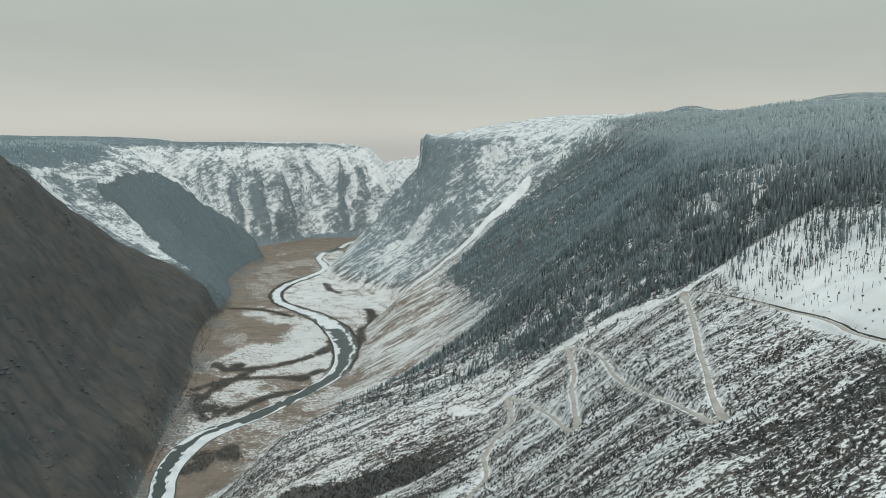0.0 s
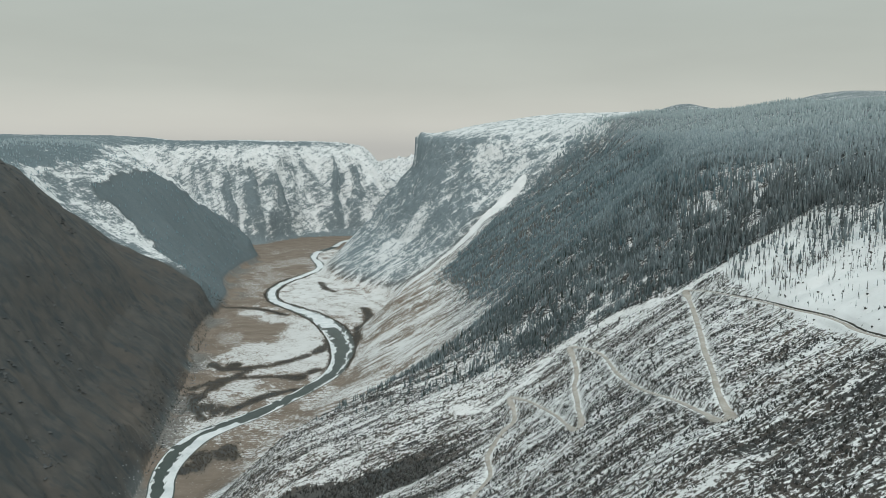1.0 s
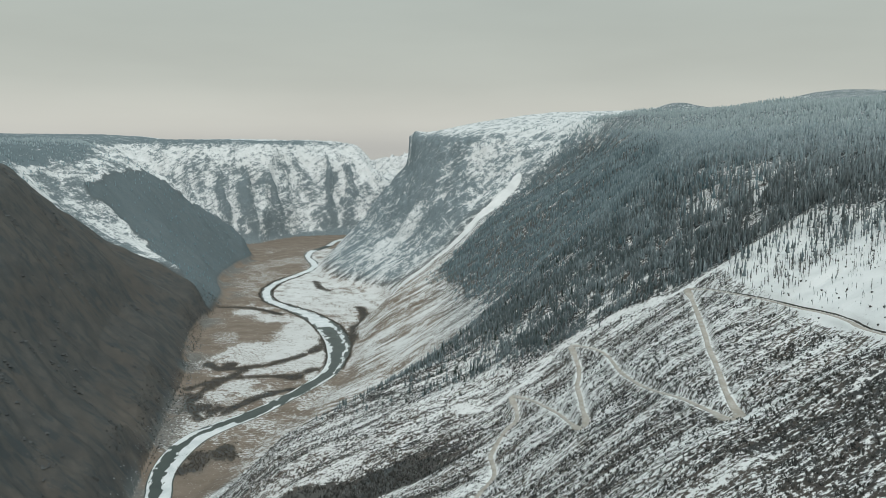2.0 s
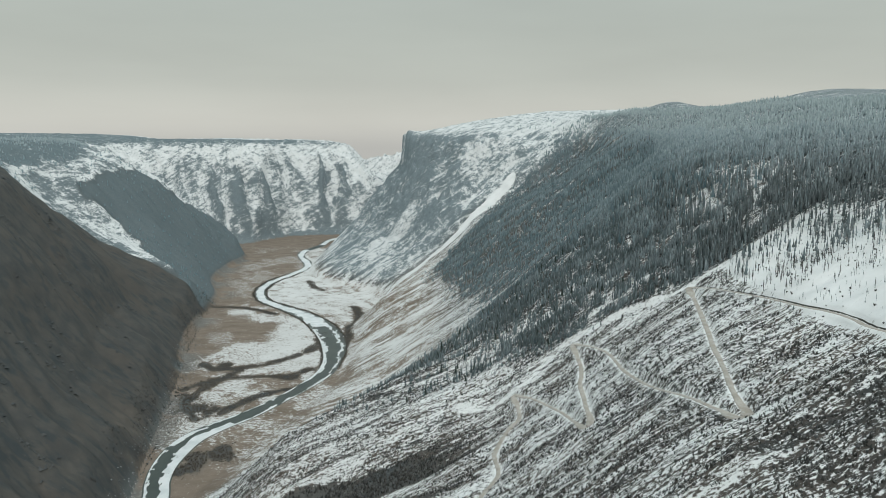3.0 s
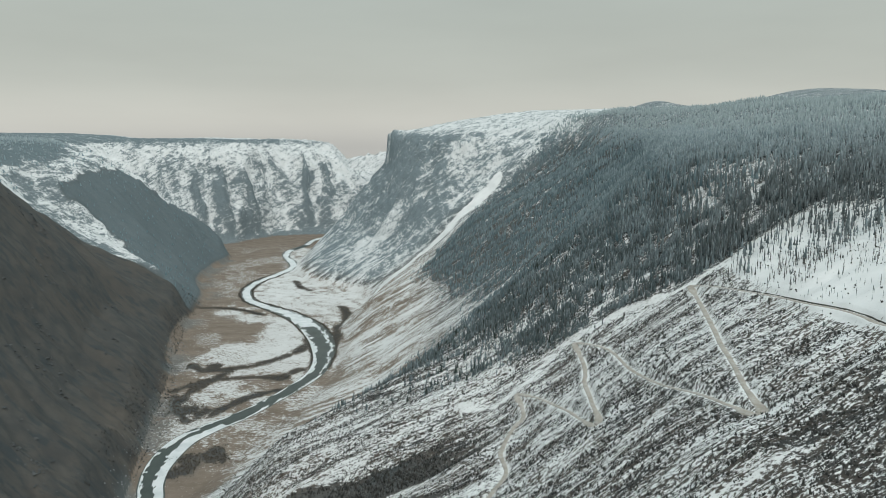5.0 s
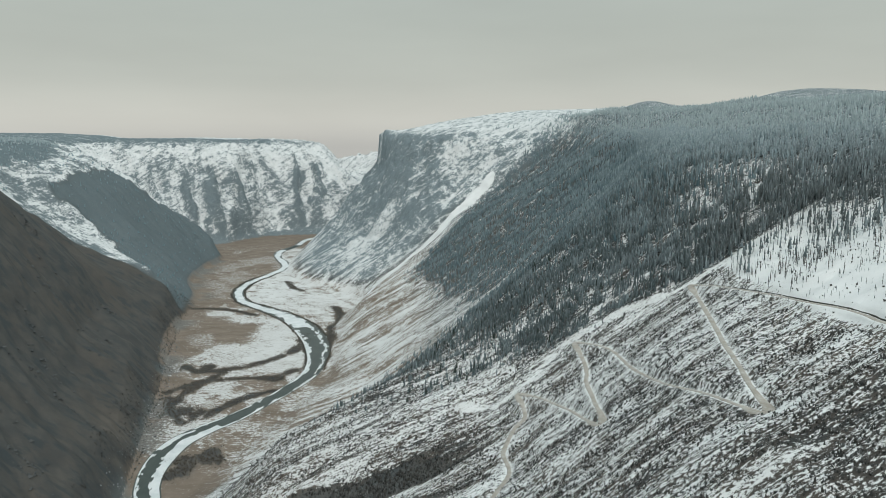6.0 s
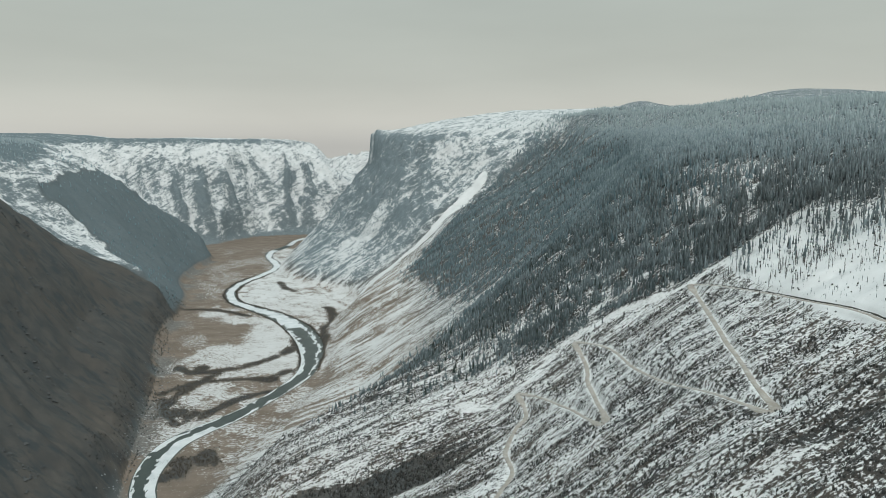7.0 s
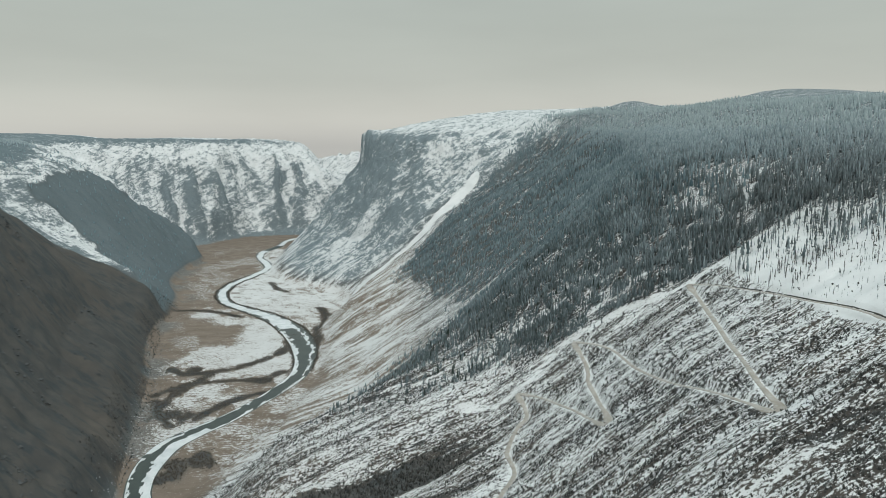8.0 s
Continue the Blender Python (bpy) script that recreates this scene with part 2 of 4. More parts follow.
def relief(x, y):
    """Height of the ground with gullies, ribs, crags, the road's bench and the river's bed."""
    z, east, ze, zw = land(x, y)
    up = step(8, 70, z)
    slope = up * (1 - step(470, 540, z) * east * (1 - bump(y, 2480, 2700, 3500, 3800))) * (1 - (1 - east) * step(440, 480, z))
    slope = slope * (1 - 0.85 * east * step(495, 522, z))
    wx, wy = x + 40 * (fbm(x / 160, y / 160, 11) - 0.5), y + 60 * (fbm(x / 190, y / 190, 12) - 0.5)
    rib = fbm(wy / 46, wx / 330, 1, 3) - 0.5
    fine = fbm(wy / 17, wx / 90, 2, 2) - 0.5
    big = fbm(wy / 190, wx / 520, 3) - 0.5
    near_east = east * (1 - step(1500, 2100, y))
    calm = 1 - 0.75 * (1 - east) * step(3300, 3700, y)
    h = calm * slope * (rib * (26 - 12 * near_east) + fine * (9 - 3 * near_east) + big * (55 - 25 * near_east))
    # buttresses and broken rock on the far walls
    far_w = (1 - east) * step(2700, 3300, y) * step(15, 100, z)
    crag = east * step(2420, 2650, y) * step(60, 200, z) * (1 - 0.9 * step(455, 510, z)) + 0.8 * far_w
    ridge = np.abs(fbm(x / 70 + y / 110, y / 60, 5, 5) - 0.5) * 2
    shard = np.abs(fbm(x / 26, y / 30, 15, 4) - 0.5) * 2
    h += crag * slope * (1 - 0.6 * step(400, 470, z) * (1 - east)) * (26 - 62 * ridge + 15 - 46 * shard)
    spine = 1 - np.abs(fbm((x + 0.45 * z) / 85, z / 260 + y / 900, 27, 3) - 0.5) * 4
    h += (1 - east) * step(3350, 3450, y) * slope * bump(z, 10, 70, 300, 430) * 34 * spine
    butt = 1 - 2 * np.abs(fbm(x / 190 + 0.3, y / 190, 14, 4) - 0.5)
    h += far_w * slope * (1 - 0.75 * step(330, 450, z)) * (butt - 0.76) * 50
    h += (1 - east) * bump(y, 1700, 1950, 2700, 3000) * slope * (0.5 - np.abs(fbm(x / 200, y / 170, 16, 4) - 0.5) * 3.0) * 22
    h += (1 - east) * (1 - step(1700, 2000, y)) * slope * (fbm((y + 0.4 * x) / 30, x / 120, 17, 3) - 0.5) * 24
    h += step(400, 520, z) * (fbm(x / 220, y / 260, 8) - 0.5) * 26 * step(900, 1500, np.abs(x) + y)
    h += (1 - up) * (fbm(x / 80, y / 80, 9, 2) - 0.5) * 1.6
    h *= 1 - 0.75 * np.exp(-(near_line(x, y, road_line)[0] / 26) ** 2)
    z = z + h
    d, k = near_line(x, y, road_line)
    t = 1 - step(3.0, 6.5, d)
    z = z * (1 - t) + (road_z[k] - 0.25) * t
    d, k = near_line(x, y, river_line)
    half = river_half(river_s[k])
    t = 1 - step(half - 3, half + 10, d)
    z = np.where(d < half + 12, z * (1 - t) + (-1.8) * t, z)
    return z


# ---- what covers the ground ----
def forest_edge(y):
    """x of the lower edge of the wood on the east slope."""
    return np.interp(y, [690, 720, 745, 770, 800, 900, 1000, 1200, 1490, 1650, 1900, 2061, 2110, 2323, 2375, 2412, 2459, 2514, 2700],
                     [235, 185, 105, 60, 45, 45, 45, 60, 85, 66, 10, -15, 26, 132, 204, 269, 389, 459, 560])


def wood(x, y, z, east):
    """Density of trees, 0 to 1."""
    patch = fbm(x / 120, y / 160, 21)
    off = x - forest_edge(y) + 60 * (fbm(x / 40, y / 30, 25) - 0.5)
    behind = step(694, 716, y + (x - 240) * 0.45 * (x < 240)) * (1 - step(2500, 2540, y))
    right = east * behind * (step(-25, 45, off) + 0.4 * step(-230, -20, off) * (1 - step(1150, 1400, y)))
    right *= 0.62 + 0.3 * step(0.36, 0.6, patch) + 0.3 * step(950, 1300, y)
    right *= 1 - 0.5 * bump(y, 980, 1150, 1600, 1800) * (1 - step(60, 190, off))
    open_wood = step(190, 290, x) * (1 - step(1150, 1400, y))
    glade = np.exp(-((x - 335) / 55) ** 2 - ((y - 900) / 130) ** 2)
    right *= 1 - open_wood * (0.22 + 0.3 * step(0.52, 0.6, fbm(x / 22, y / 60, 24)) + 0.62 * glade)
    right *= 1 - (0.82 - 0.12 * step(1000, 1400, y)) * step(0.5, 0.58, fbm(x / 9, y / 12, 26, 2))
    ravine = fbm((y + 25 * fbm(x / 90, y / 90, 22)) / 34, x / 420, 23)
    right *= 1 - (0.6 - 0.1 * step(1000, 1200, y)) * step(0.61 - 0.04 * step(1000, 1200, y), 0.66, ravine)
    beyond = y + 1.1 * (x - 286) - 702
    bench = east * step(230, 260, x) * step(-150, 10, beyond) ** 1.4 * step(380, 400, z) * (1 - step(690, 760, y))
    return np.clip(np.maximum(right, bench * (0.45 + 0.4 * step(0.35, 0.6, patch)) * (0.45 + 0.55 * step(-20, 90, beyond))), 0, 1)


crest_line, _ = smooth_line(CREST, 4.0)
chute_line, _ = smooth_line(SNOW_CHUTE, 4.0)
scrub_lines = [smooth_line(p, 8.0)[0] for p in SCRUB_LINES + MEADOW_SCRUB]


def scrub_near(x, y):
    """Willow thickets on the valley floor, 0 to 1."""
    out = np.zeros_like(x)
    rag = 34 * (fbm(x / 26, y / 30, 41, 5) - 0.5)
    for line in scrub_lines:
        out = np.maximum(out, 0.8 * (1 - step(4, 22, near_line(x, y, line)[0] + 0.7 * rag)))
    for cx, cy, r in SCRUB_SPOTS:
        out = np.maximum(out, 0.85 * (1 - step(0.45, 1.25, np.hypot(x - cx, (y - cy) * 0.7) / r + rag / 20)))
    d, k = near_line(x, y, river_line)
    beyond = d - river_half(river_s[k])
    out = np.maximum(out, 0.9 * bump(beyond + rag * 0.3, 0, 4, 6, 13) * bump(y, 1550, 1700, 2700, 2850))
    return out


def dark_hollow(x, y, z, east):
    """Snow-free wooded gullies low on the near east slope, 0 to 1."""
    rag = 0.12 * (fbm(x / 14, y / 12, 39, 3) - 0.5)
    return east * (1 - step(900, 1250, y)) * bump(z, 20, 60, 190, 240) * step(0.56, 0.66, fbm((y + 0.25 * x) / 60, x / 320, 38) + rag)


def cover(x, y, z, east, steep, face_x, face_y):
    """Snow, grass, rock and dark scrub on the ground, each 0 to 1."""
    wf, ef = feet(y)
    streak = fbm((y + 20 * fbm(x / 60, y / 60, 31)) / 9, x / 80, 32)
    blot = fbm(x / 75, y / 95, 33)
    d_riv, k_riv = near_line(x, y, river_line)
    side_riv = x - river_line[k_riv, 0]
    flat = 1 - step(6, 26, z)
    # east slope
    snow = east * (0.525 + 0.30 * (streak - 0.5))
    snow = snow - 0.03 * east * step(560, 380, y)
    bench = east * step(384, 396, z) * step(232, 246, x) * (1 - step(690, 720, y))
    snow = np.maximum(snow, bench * (0.80 - 0.2 * step(-10, 60, y + 1.1 * (x - 286) - 702)))
    fan = east * bump(y, 1000, 1300, 2200, 2400) * (1 - step(90, 170, z))
    snow = snow * (1 - fan) + fan * (0.57 + 1.1 * (streak - 0.5) + 0.35 * (blot - 0.5))
    in_wood = wood(x, y, z, east)
    snow = snow * (1 - (0.24 + 0.5 * step(950, 1500, y)) * in_wood)
    top = east * step(470, 530, z)
    snow = snow * (1 - top) + top * (0.42 + 0.06 * step(2300, 2500, y))
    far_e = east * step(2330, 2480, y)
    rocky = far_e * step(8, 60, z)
    talus = far_e * (1 - step(120, 230, z + 90 * (blot - 0.5)))
    crag = 1 - np.exp(-(np.maximum(outside(x, y, HIGH_SNOWFIELD) + 110 * (blot - 0.5), 0) / 45) ** 2)
    e_snow = 0.37 + 0.15 * (streak - 0.5) + 0.55 * (blot - 0.5) - 0.12 * step(0.9, 2.4, steep)
    e_snow += 0.6 * (np.abs(fbm(x / 70 + y / 110, y / 60, 5, 5) - 0.5) * 2 - 0.17)
    e_snow += 0.12 * (face_y + 0.1) * (1 - step(430, 500, z))
    e_snow = np.maximum(e_snow, (1 - crag) * (0.58 + 0.5 * (blot - 0.5)))
    e_snow = np.maximum(e_snow, step(465, 520, z + 40 * (blot - 0.5)) * 0.66)
    e_snow = e_snow * (1 - talus) + talus * (0.46 + 1.0 * (streak - 0.5) + 0.4 * (blot - 0.5))
    e_snow += 0.25 * step(6, -14, outside(x, y, TALUS_SNOW) + 50 * (streak - 0.5))
    snow = snow * (1 - far_e) + far_e * e_snow
    chute = east * (1 - step(11, 22, near_line(x, y, chute_line)[0] + 12 * (blot - 0.5)))
    snow = np.maximum(snow, chute * 0.98)
    rocky = rocky * (1 - chute)
    # west slope
    west = 1 - east
    rag = 210 * (fbm(x / 110, y / 120, 42, 5) - 0.5)
    near_side = 1 - step(2180, 2260, y + 1.2 * np.maximum(z - 280, 0) + 0.25 * rag)
    spur = 1 - step(-12, 14, outside(x, y, BARE_SPUR) + 0.3 * rag)
    plateau = step(-14, 26, z - np.interp(y, [1900, 2500, 2700, 3000, 3600, 4000], [375, 395, 420, 442, 425, 425]) + 0.22 * rag)
    bare = np.maximum(near_side, spur)
    hi = west * (1 - bare)
    end = hi * step(3300, 3420, y)
    butt = buttress(x, y)
    mottle = fbm((x - 0.7 * y + 0.4 * z) / 34, (z + 0.2 * x) / 24, 46, 3) - 0.5
    flank = 0.54 + 0.7 * (blot - 0.5) + 0.9 * mottle - 0.12 * step(1.2, 2.5, steep) + 0.1 * step(250, 380, z)
    spine = 1 - np.abs(fbm((x + 0.45 * z) / 85, z / 260 + y / 900, 27, 3) - 0.5) * 4
    wall = 0.60 - 0.26 * (spine - 0.3) * (1 - 0.6 * step(300, 420, z)) - 0.34 * step(0.05, 0.6, butt) + 0.08 * step(230, 380, z) + 0.6 * mottle + 0.4 * (blot - 0.5)
    w_snow = hi * ((1 - end) * flank + end * wall)
    w_snow = w_snow * (1 - 0.8 * plateau * (1 - 0.2 * end))
    snow = snow * east + west * w_snow
    away = step(3950, 4350, y) * step(40, 120, z) * (1 - west * (1 - step(4450, 4600, y)))
    snow = np.maximum(snow, 0.66 * away)
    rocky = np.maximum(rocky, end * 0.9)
    # half rock on the bare spur lightens it with the haze-tinted rock colour
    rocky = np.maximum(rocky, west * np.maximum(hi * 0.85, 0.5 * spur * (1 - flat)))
    # valley floor
    left_bank = (side_riv < 0).astype(float)
    brown = left_bank * np.clip(step(2220, 2320, y) * (1 - step(3500, 3800, y)) + step(8, -14, outside(x, y, BROWN_MEADOW) + 60 * (blot - 0.5)), 0, 1)
    fleck = fbm(x / 20, y / 24, 35, 5)
    f_snow = 0.26 + 0.40 * step(0.30, 0.58, blot + 0.5 * (fleck - 0.5))
    loop = bump(y, 1640, 1720, 2080, 2180) * step(-450, -380, x) * left_bank
    f_snow = np.maximum(f_snow, loop * (0.72 + 0.6 * (fleck - 0.5)))
    f_snow = np.where(side_riv > 0, np.maximum(f_snow * 0.8, 0.30 + 0.36 * step(1500, 2000, y) + 0.5 * (blot - 0.5) + 0.8 * (fleck - 0.5)), f_snow)
    f_snow = f_snow * (1 - 0.34 * brown)
    f_snow *= 1 - step(3200, 3600, y) * 0.7
    edge = np.exp(-((x - wf) / 45) ** 2)
    f_snow *= 1 - 0.55 * edge
    snow = snow * (1 - flat) + f_snow * flat
    grass = np.clip(flat * (0.45 + 0.55 * brown) + fan * 0.38 + 0.35 * east * (1 - step(150, 260, z)), 0, 1)
    grass = np.maximum(grass, west * near_side * (0.2 * step(0.42, 0.66, fbm(x / 150, y / 210, 36)) + 0.32 * (1 - step(60, 260, z)) * (1 - step(1350, 1700, y)) * step(0.4, 0.6, fbm(x / 60, y / 90, 37))))
    thicket = scrub_near(x, y)
    grass = grass * (1 - 0.85 * thicket)
    # on the west spur and plateau this mask also lays on the painted haze
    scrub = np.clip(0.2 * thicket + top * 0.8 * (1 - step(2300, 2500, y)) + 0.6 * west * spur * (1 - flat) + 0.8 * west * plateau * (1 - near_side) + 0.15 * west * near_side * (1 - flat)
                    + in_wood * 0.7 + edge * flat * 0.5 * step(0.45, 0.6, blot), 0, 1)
    snow = snow * (1 - 0.72 * thicket)
    # dark wooded gullies low on the near east slope
    hollow = dark_hollow(x, y, z, east)
    snow = snow * (1 - 0.9 * hollow)
    scrub = np.maximum(scrub, hollow * 0.35)
    road_d, _ = near_line(x, y, road_line)
    verge = np.exp(-(road_d / 9) ** 2)
    snow = np.maximum(snow, 0.64 * bump(road_d, 1.6, 2.2, 2.8, 5.0) * (y < 1000))
    grass = np.maximum(grass, 0.3 * verge)
    crest_d, _ = near_line(x, y, crest_line)
    crest = np.exp(-(crest_d / (3 + 8 * blot)) ** 4)
    for cx, cy, r in ((160, 405, 16), (110, 553, 20), (30, 600, 14)):
        crest = np.maximum(crest, np.exp(-(((x - cx) ** 2 + (y - cy) ** 2) / r ** 2) ** 2))
    snow = np.maximum(snow, crest * 0.68)
    corner = crest
    return np.clip(snow, 0, 1), np.clip(grass, 0, 1), np.clip(rocky, 0, 1), np.clip(scrub * (1 - corner), 0, 1)


# ---- materials ----
class Nodes:
    """A short way to write node materials."""

    def __init__(self, name):
        self.mat = bpy.data.materials.new(name)
        self.mat.use_nodes = True
        self.t = self.mat.node_tree
        self.bsdf = self.t.nodes["Principled BSDF"]
        self.bsdf.inputs["Specular IOR Level"].default_value = 0.25
        self.pos = self.t.nodes.new("ShaderNodeNewGeometry").outputs["Position"]

    def put(self, node, name, value):
        if isinstance(value, bpy.types.NodeSocket):
            self.t.links.new(value, node.inputs[name])
        else:
            node.inputs[name].default_value = value

    def scaled(self, sx, sy, sz):
        n = self.t.nodes.new("ShaderNodeVectorMath")
        n.operation = "MULTIPLY"
        self.put(n, 0, self.pos)
        self.put(n, 1, (sx, sy, sz))
        return n.outputs[0]

    def noise(self, vec, scale=1.0, detail=4.0, rough=0.55):
        n = self.t.nodes.new("ShaderNodeTexNoise")
        self.put(n, "Vector", vec)
        self.put(n, "Scale", scale)
        self.put(n, "Detail", detail)
        self.put(n, "Roughness", rough)
        return n.outputs["Fac"]

    def math(self, op, a, b=0.0, c=0.0):
        n = self.t.nodes.new("ShaderNodeMath")
        n.operation = op
        for i, v in enumerate((a, b, c)):
            self.put(n, i, v)
        return n.outputs[0]

    def rng(self, v, a, b, c=0.0, d=1.0):
        n = self.t.nodes.new("ShaderNodeMapRange")
        n.interpolation_type = "SMOOTHSTEP"
        for i, q in enumerate((v, a, b, c, d)):
            self.put(n, i, q)
        return n.outputs[0]

    def mix(self, f, a, b):
        n = self.t.nodes.new("ShaderNodeMix")
        n.data_type = "RGBA"
        self.put(n, "Factor", f)
        self.put(n, "A", a if isinstance(a, bpy.types.NodeSocket) else (*a, 1))
        self.put(n, "B", b if isinstance(b, bpy.types.NodeSocket) else (*b, 1))
        return n.outputs["Result"]

    def attr(self, name):
        n = self.t.nodes.new("ShaderNodeAttribute")
        n.attribute_name = name
        return n

    def bump(self, height, strength, distance):
        n = self.t.nodes.new("ShaderNodeBump")
        self.put(n, "Height", height)
        self.put(n, "Strength", strength)
        self.put(n, "Distance", distance)
        self.t.links.new(n.outputs[0], self.bsdf.inputs["Normal"])

    def done(self, colour, rough=0.9):
        self.put(self.bsdf, "Base Color", colour if isinstance(colour, bpy.types.NodeSocket) else (*colour, 1))
        self.put(self.bsdf, "Roughness", rough)
        return self.mat


def ground_material():
    m = Nodes("snowy_mountain_ground")
    split = m.t.nodes.new("ShaderNodeSeparateColor")
    cov = m.attr("cover")
    m.t.links.new(cov.outputs["Color"], split.inputs[0])
    snow, grass, rock = split.outputs[0], split.outputs[1], split.outputs[2]
    scrub = cov.outputs["Alpha"]
    axes = m.t.nodes.new("ShaderNodeSeparateXYZ")
    m.t.links.new(m.pos, axes.inputs[0])
    fall_line = m.t.nodes.new("ShaderNodeCombineXYZ")
    upper = m.math("MULTIPLY", m.math("MAXIMUM", m.math("SUBTRACT", axes.outputs["X"], 150.0), 0.0), m.rng(axes.outputs["Y"], 620.0, 480.0, 0.0, -0.48))
    along = m.math("ADD", m.math("MULTIPLY_ADD", axes.outputs["X"], 0.1, axes.outputs["Y"]), upper)
    m.put(fall_line, "X", m.math("MULTIPLY", axes.outputs["X"], 0.065))
    m.put(fall_line, "Y", m.math("MULTIPLY", along, 0.42))
    m.put(fall_line, "Z", m.math("MULTIPLY", axes.outputs["Z"], 0.085))
    fall = fall_line.outputs[0]
    n_streak = m.noise(fall, 1.0, 6.0, 0.62)
    n_fine = m.noise(m.scaled(0.36, 0.50, 0.40), 1.0, 6.0, 0.72)
    n_mid = m.noise(m.scaled(0.022, 0.03, 0.03), 1.0, 5.0, 0.6)
    n_big = m.noise(m.scaled(0.004, 0.005, 0.006), 1.0, 4.0, 0.6)
    n_patch0 = m.noise(m.scaled(0.012, 0.055, 0.03), 1.0, 7.0, 0.68)
    soil = m.mix(m.rng(n_mid, 0.3, 0.7), (0.060, 0.056, 0.053), (0.104, 0.090, 0.078))
    soil = m.mix(m.rng(n_fine, 0.45, 0.75, 0.0, 0.6), soil, (0.038, 0.039, 0.039))
    soil = m.mix(m.rng(n_big, 0.46, 0.62, 0.0, 0.5), soil, (0.100, 0.077, 0.060))
    soil = m.mix(m.rng(n_patch0, 0.5, 0.62, 0.0, 0.75), soil, (0.039, 0.045, 0.048))
    dry = m.mix(m.rng(n_mid, 0.3, 0.72), (0.200, 0.156, 0.123), (0.280, 0.225, 0.182))
    dry = m.mix(m.rng(n_fine, 0.4, 0.8, 0.0, 0.25), dry, (0.115, 0.088, 0.070))
    # rock colour with the pale blue of distance haze painted in
    hazy_stone = m.mix(m.rng(n_fine, 0.3, 0.7), (0.150, 0.192, 0.212), (0.250, 0.295, 0.315))
    hazy_stone = m.mix(m.rng(n_streak, 0.5, 0.75, 0.0, 0.7), hazy_stone, (0.095, 0.120, 0.132))
    # scrub colour, likewise made bluer and paler for haze over far slopes
    hazy_scrub = m.mix(m.rng(n_fine, 0.3, 0.7), (0.110, 0.152, 0.170), (0.160, 0.205, 0.222))
    base = m.mix(m.rng(m.math("ADD", grass, m.math("MULTIPLY_ADD", n_big, 0.5, -0.25)), 0.25, 0.75), soil, dry)
    base = m.mix(rock, base, hazy_stone)
    base = m.mix(m.math("MULTIPLY", scrub, 0.85), base, hazy_scrub)
    n_grit = m.noise(m.scaled(0.15, 0.15, 0.20), 1.0, 4.0, 0.65)
    white = m.mix(m.rng(n_mid, 0.35, 0.7), (0.88, 0.88, 0.88), (0.77, 0.77, 0.77))
    rib = m.t.nodes.new("ShaderNodeVectorMath")
    rib.operation = "MULTIPLY"
    m.put(rib, 0, fall)
    m.put(rib, 1, (0.3, 0.3, 0.3))
    n_patch = m.noise(rib.outputs[0], 1.0, 6.0, 0.65)
    mixed = m.math("ADD", m.math("MULTIPLY", n_streak, 0.28), m.math("MULTIPLY_ADD", n_fine, 0.52, m.math("MULTIPLY", n_patch, 0.20)))
    mixed = m.math("MULTIPLY_ADD", mixed, 1.6, -0.30)
    tilt = m.t.nodes.new("ShaderNodeMapping")
    tilt.inputs["Rotation"].default_value = (0.15, 0.55, 0.0)
    m.t.links.new(m.pos, tilt.inputs["Vector"])
    beds = m.t.nodes.new("ShaderNodeVectorMath")
    beds.operation = "MULTIPLY"
    m.put(beds, 0, tilt.outputs[0])
    m.put(beds, 1, (0.016, 0.016, 0.085))
    n_beds = m.noise(beds.outputs[0], 1.0, 8.0, 0.7)
    n_crag = m.noise(m.scaled(0.045, 0.040, 0.060), 1.0, 9.0, 0.78)
    broken = m.math("MULTIPLY_ADD", n_crag, 1.5, m.math("MULTIPLY_ADD", n_beds, 1.1, -0.80))
    craggy = m.t.nodes.new("ShaderNodeMix")
    m.put(craggy, "Factor", m.math("MULTIPLY", rock, 0.85))
    m.put(craggy, "A", mixed)
    m.put(craggy, "B", broken)
    mixed = craggy.outputs["Result"]
    mixed = m.math("ADD", mixed, m.math("MULTIPLY", m.math("MULTIPLY_ADD", n_grit, 1.0, -0.5), m.math("MULTIPLY_ADD", rock, 0.75, m.math("MULTIPLY", grass, 0.9))))
    level = m.math("ADD", mixed, m.math("MULTIPLY_ADD", snow, 0.62, -0.31))
    soft = m.math("MULTIPLY", rock, 0.085)
    lie = m.rng(level, m.math("SUBTRACT", 0.465, soft), m.math("ADD", 0.555, soft))
    lie = m.math("MULTIPLY", lie, m.rng(snow, 0.0, 0.08))
    lie = m.math("MULTIPLY", lie, m.math("MULTIPLY_ADD", rock, -0.15, m.math("MULTIPLY_ADD", grass, -0.24, 1.0)))
    col = m.mix(lie, base, white)
    m.bump(m.math("ADD", n_fine, m.math("MULTIPLY", n_streak, 0.7)), 0.42, 1.6)
    return m.done(col, 0.92)


GROUND = ground_material()


def link_mesh(name, verts, faces, material, smooth=False):
    """One mesh from arrays; faces all have the same number of corners."""
    me = bpy.data.meshes.new(name)
    verts, faces = np.asarray(verts, np.float32), np.asarray(faces, np.int32)
    n, k = faces.shape
    me.vertices.add(len(verts))
    me.vertices.foreach_set("co", verts.ravel())
    me.loops.add(n * k)
    me.loops.foreach_set("vertex_index", faces.ravel())
    me.polygons.add(n)
    me.polygons.foreach_set("loop_start", np.arange(0, n * k, k, dtype=np.int32))
    me.polygons.foreach_set("loop_total", np.full(n, k, np.int32))
    me.update(calc_edges=True)
    me.polygons.foreach_set("use_smooth", np.full(n, smooth))
    me.materials.append(material)
    return new(name, me)


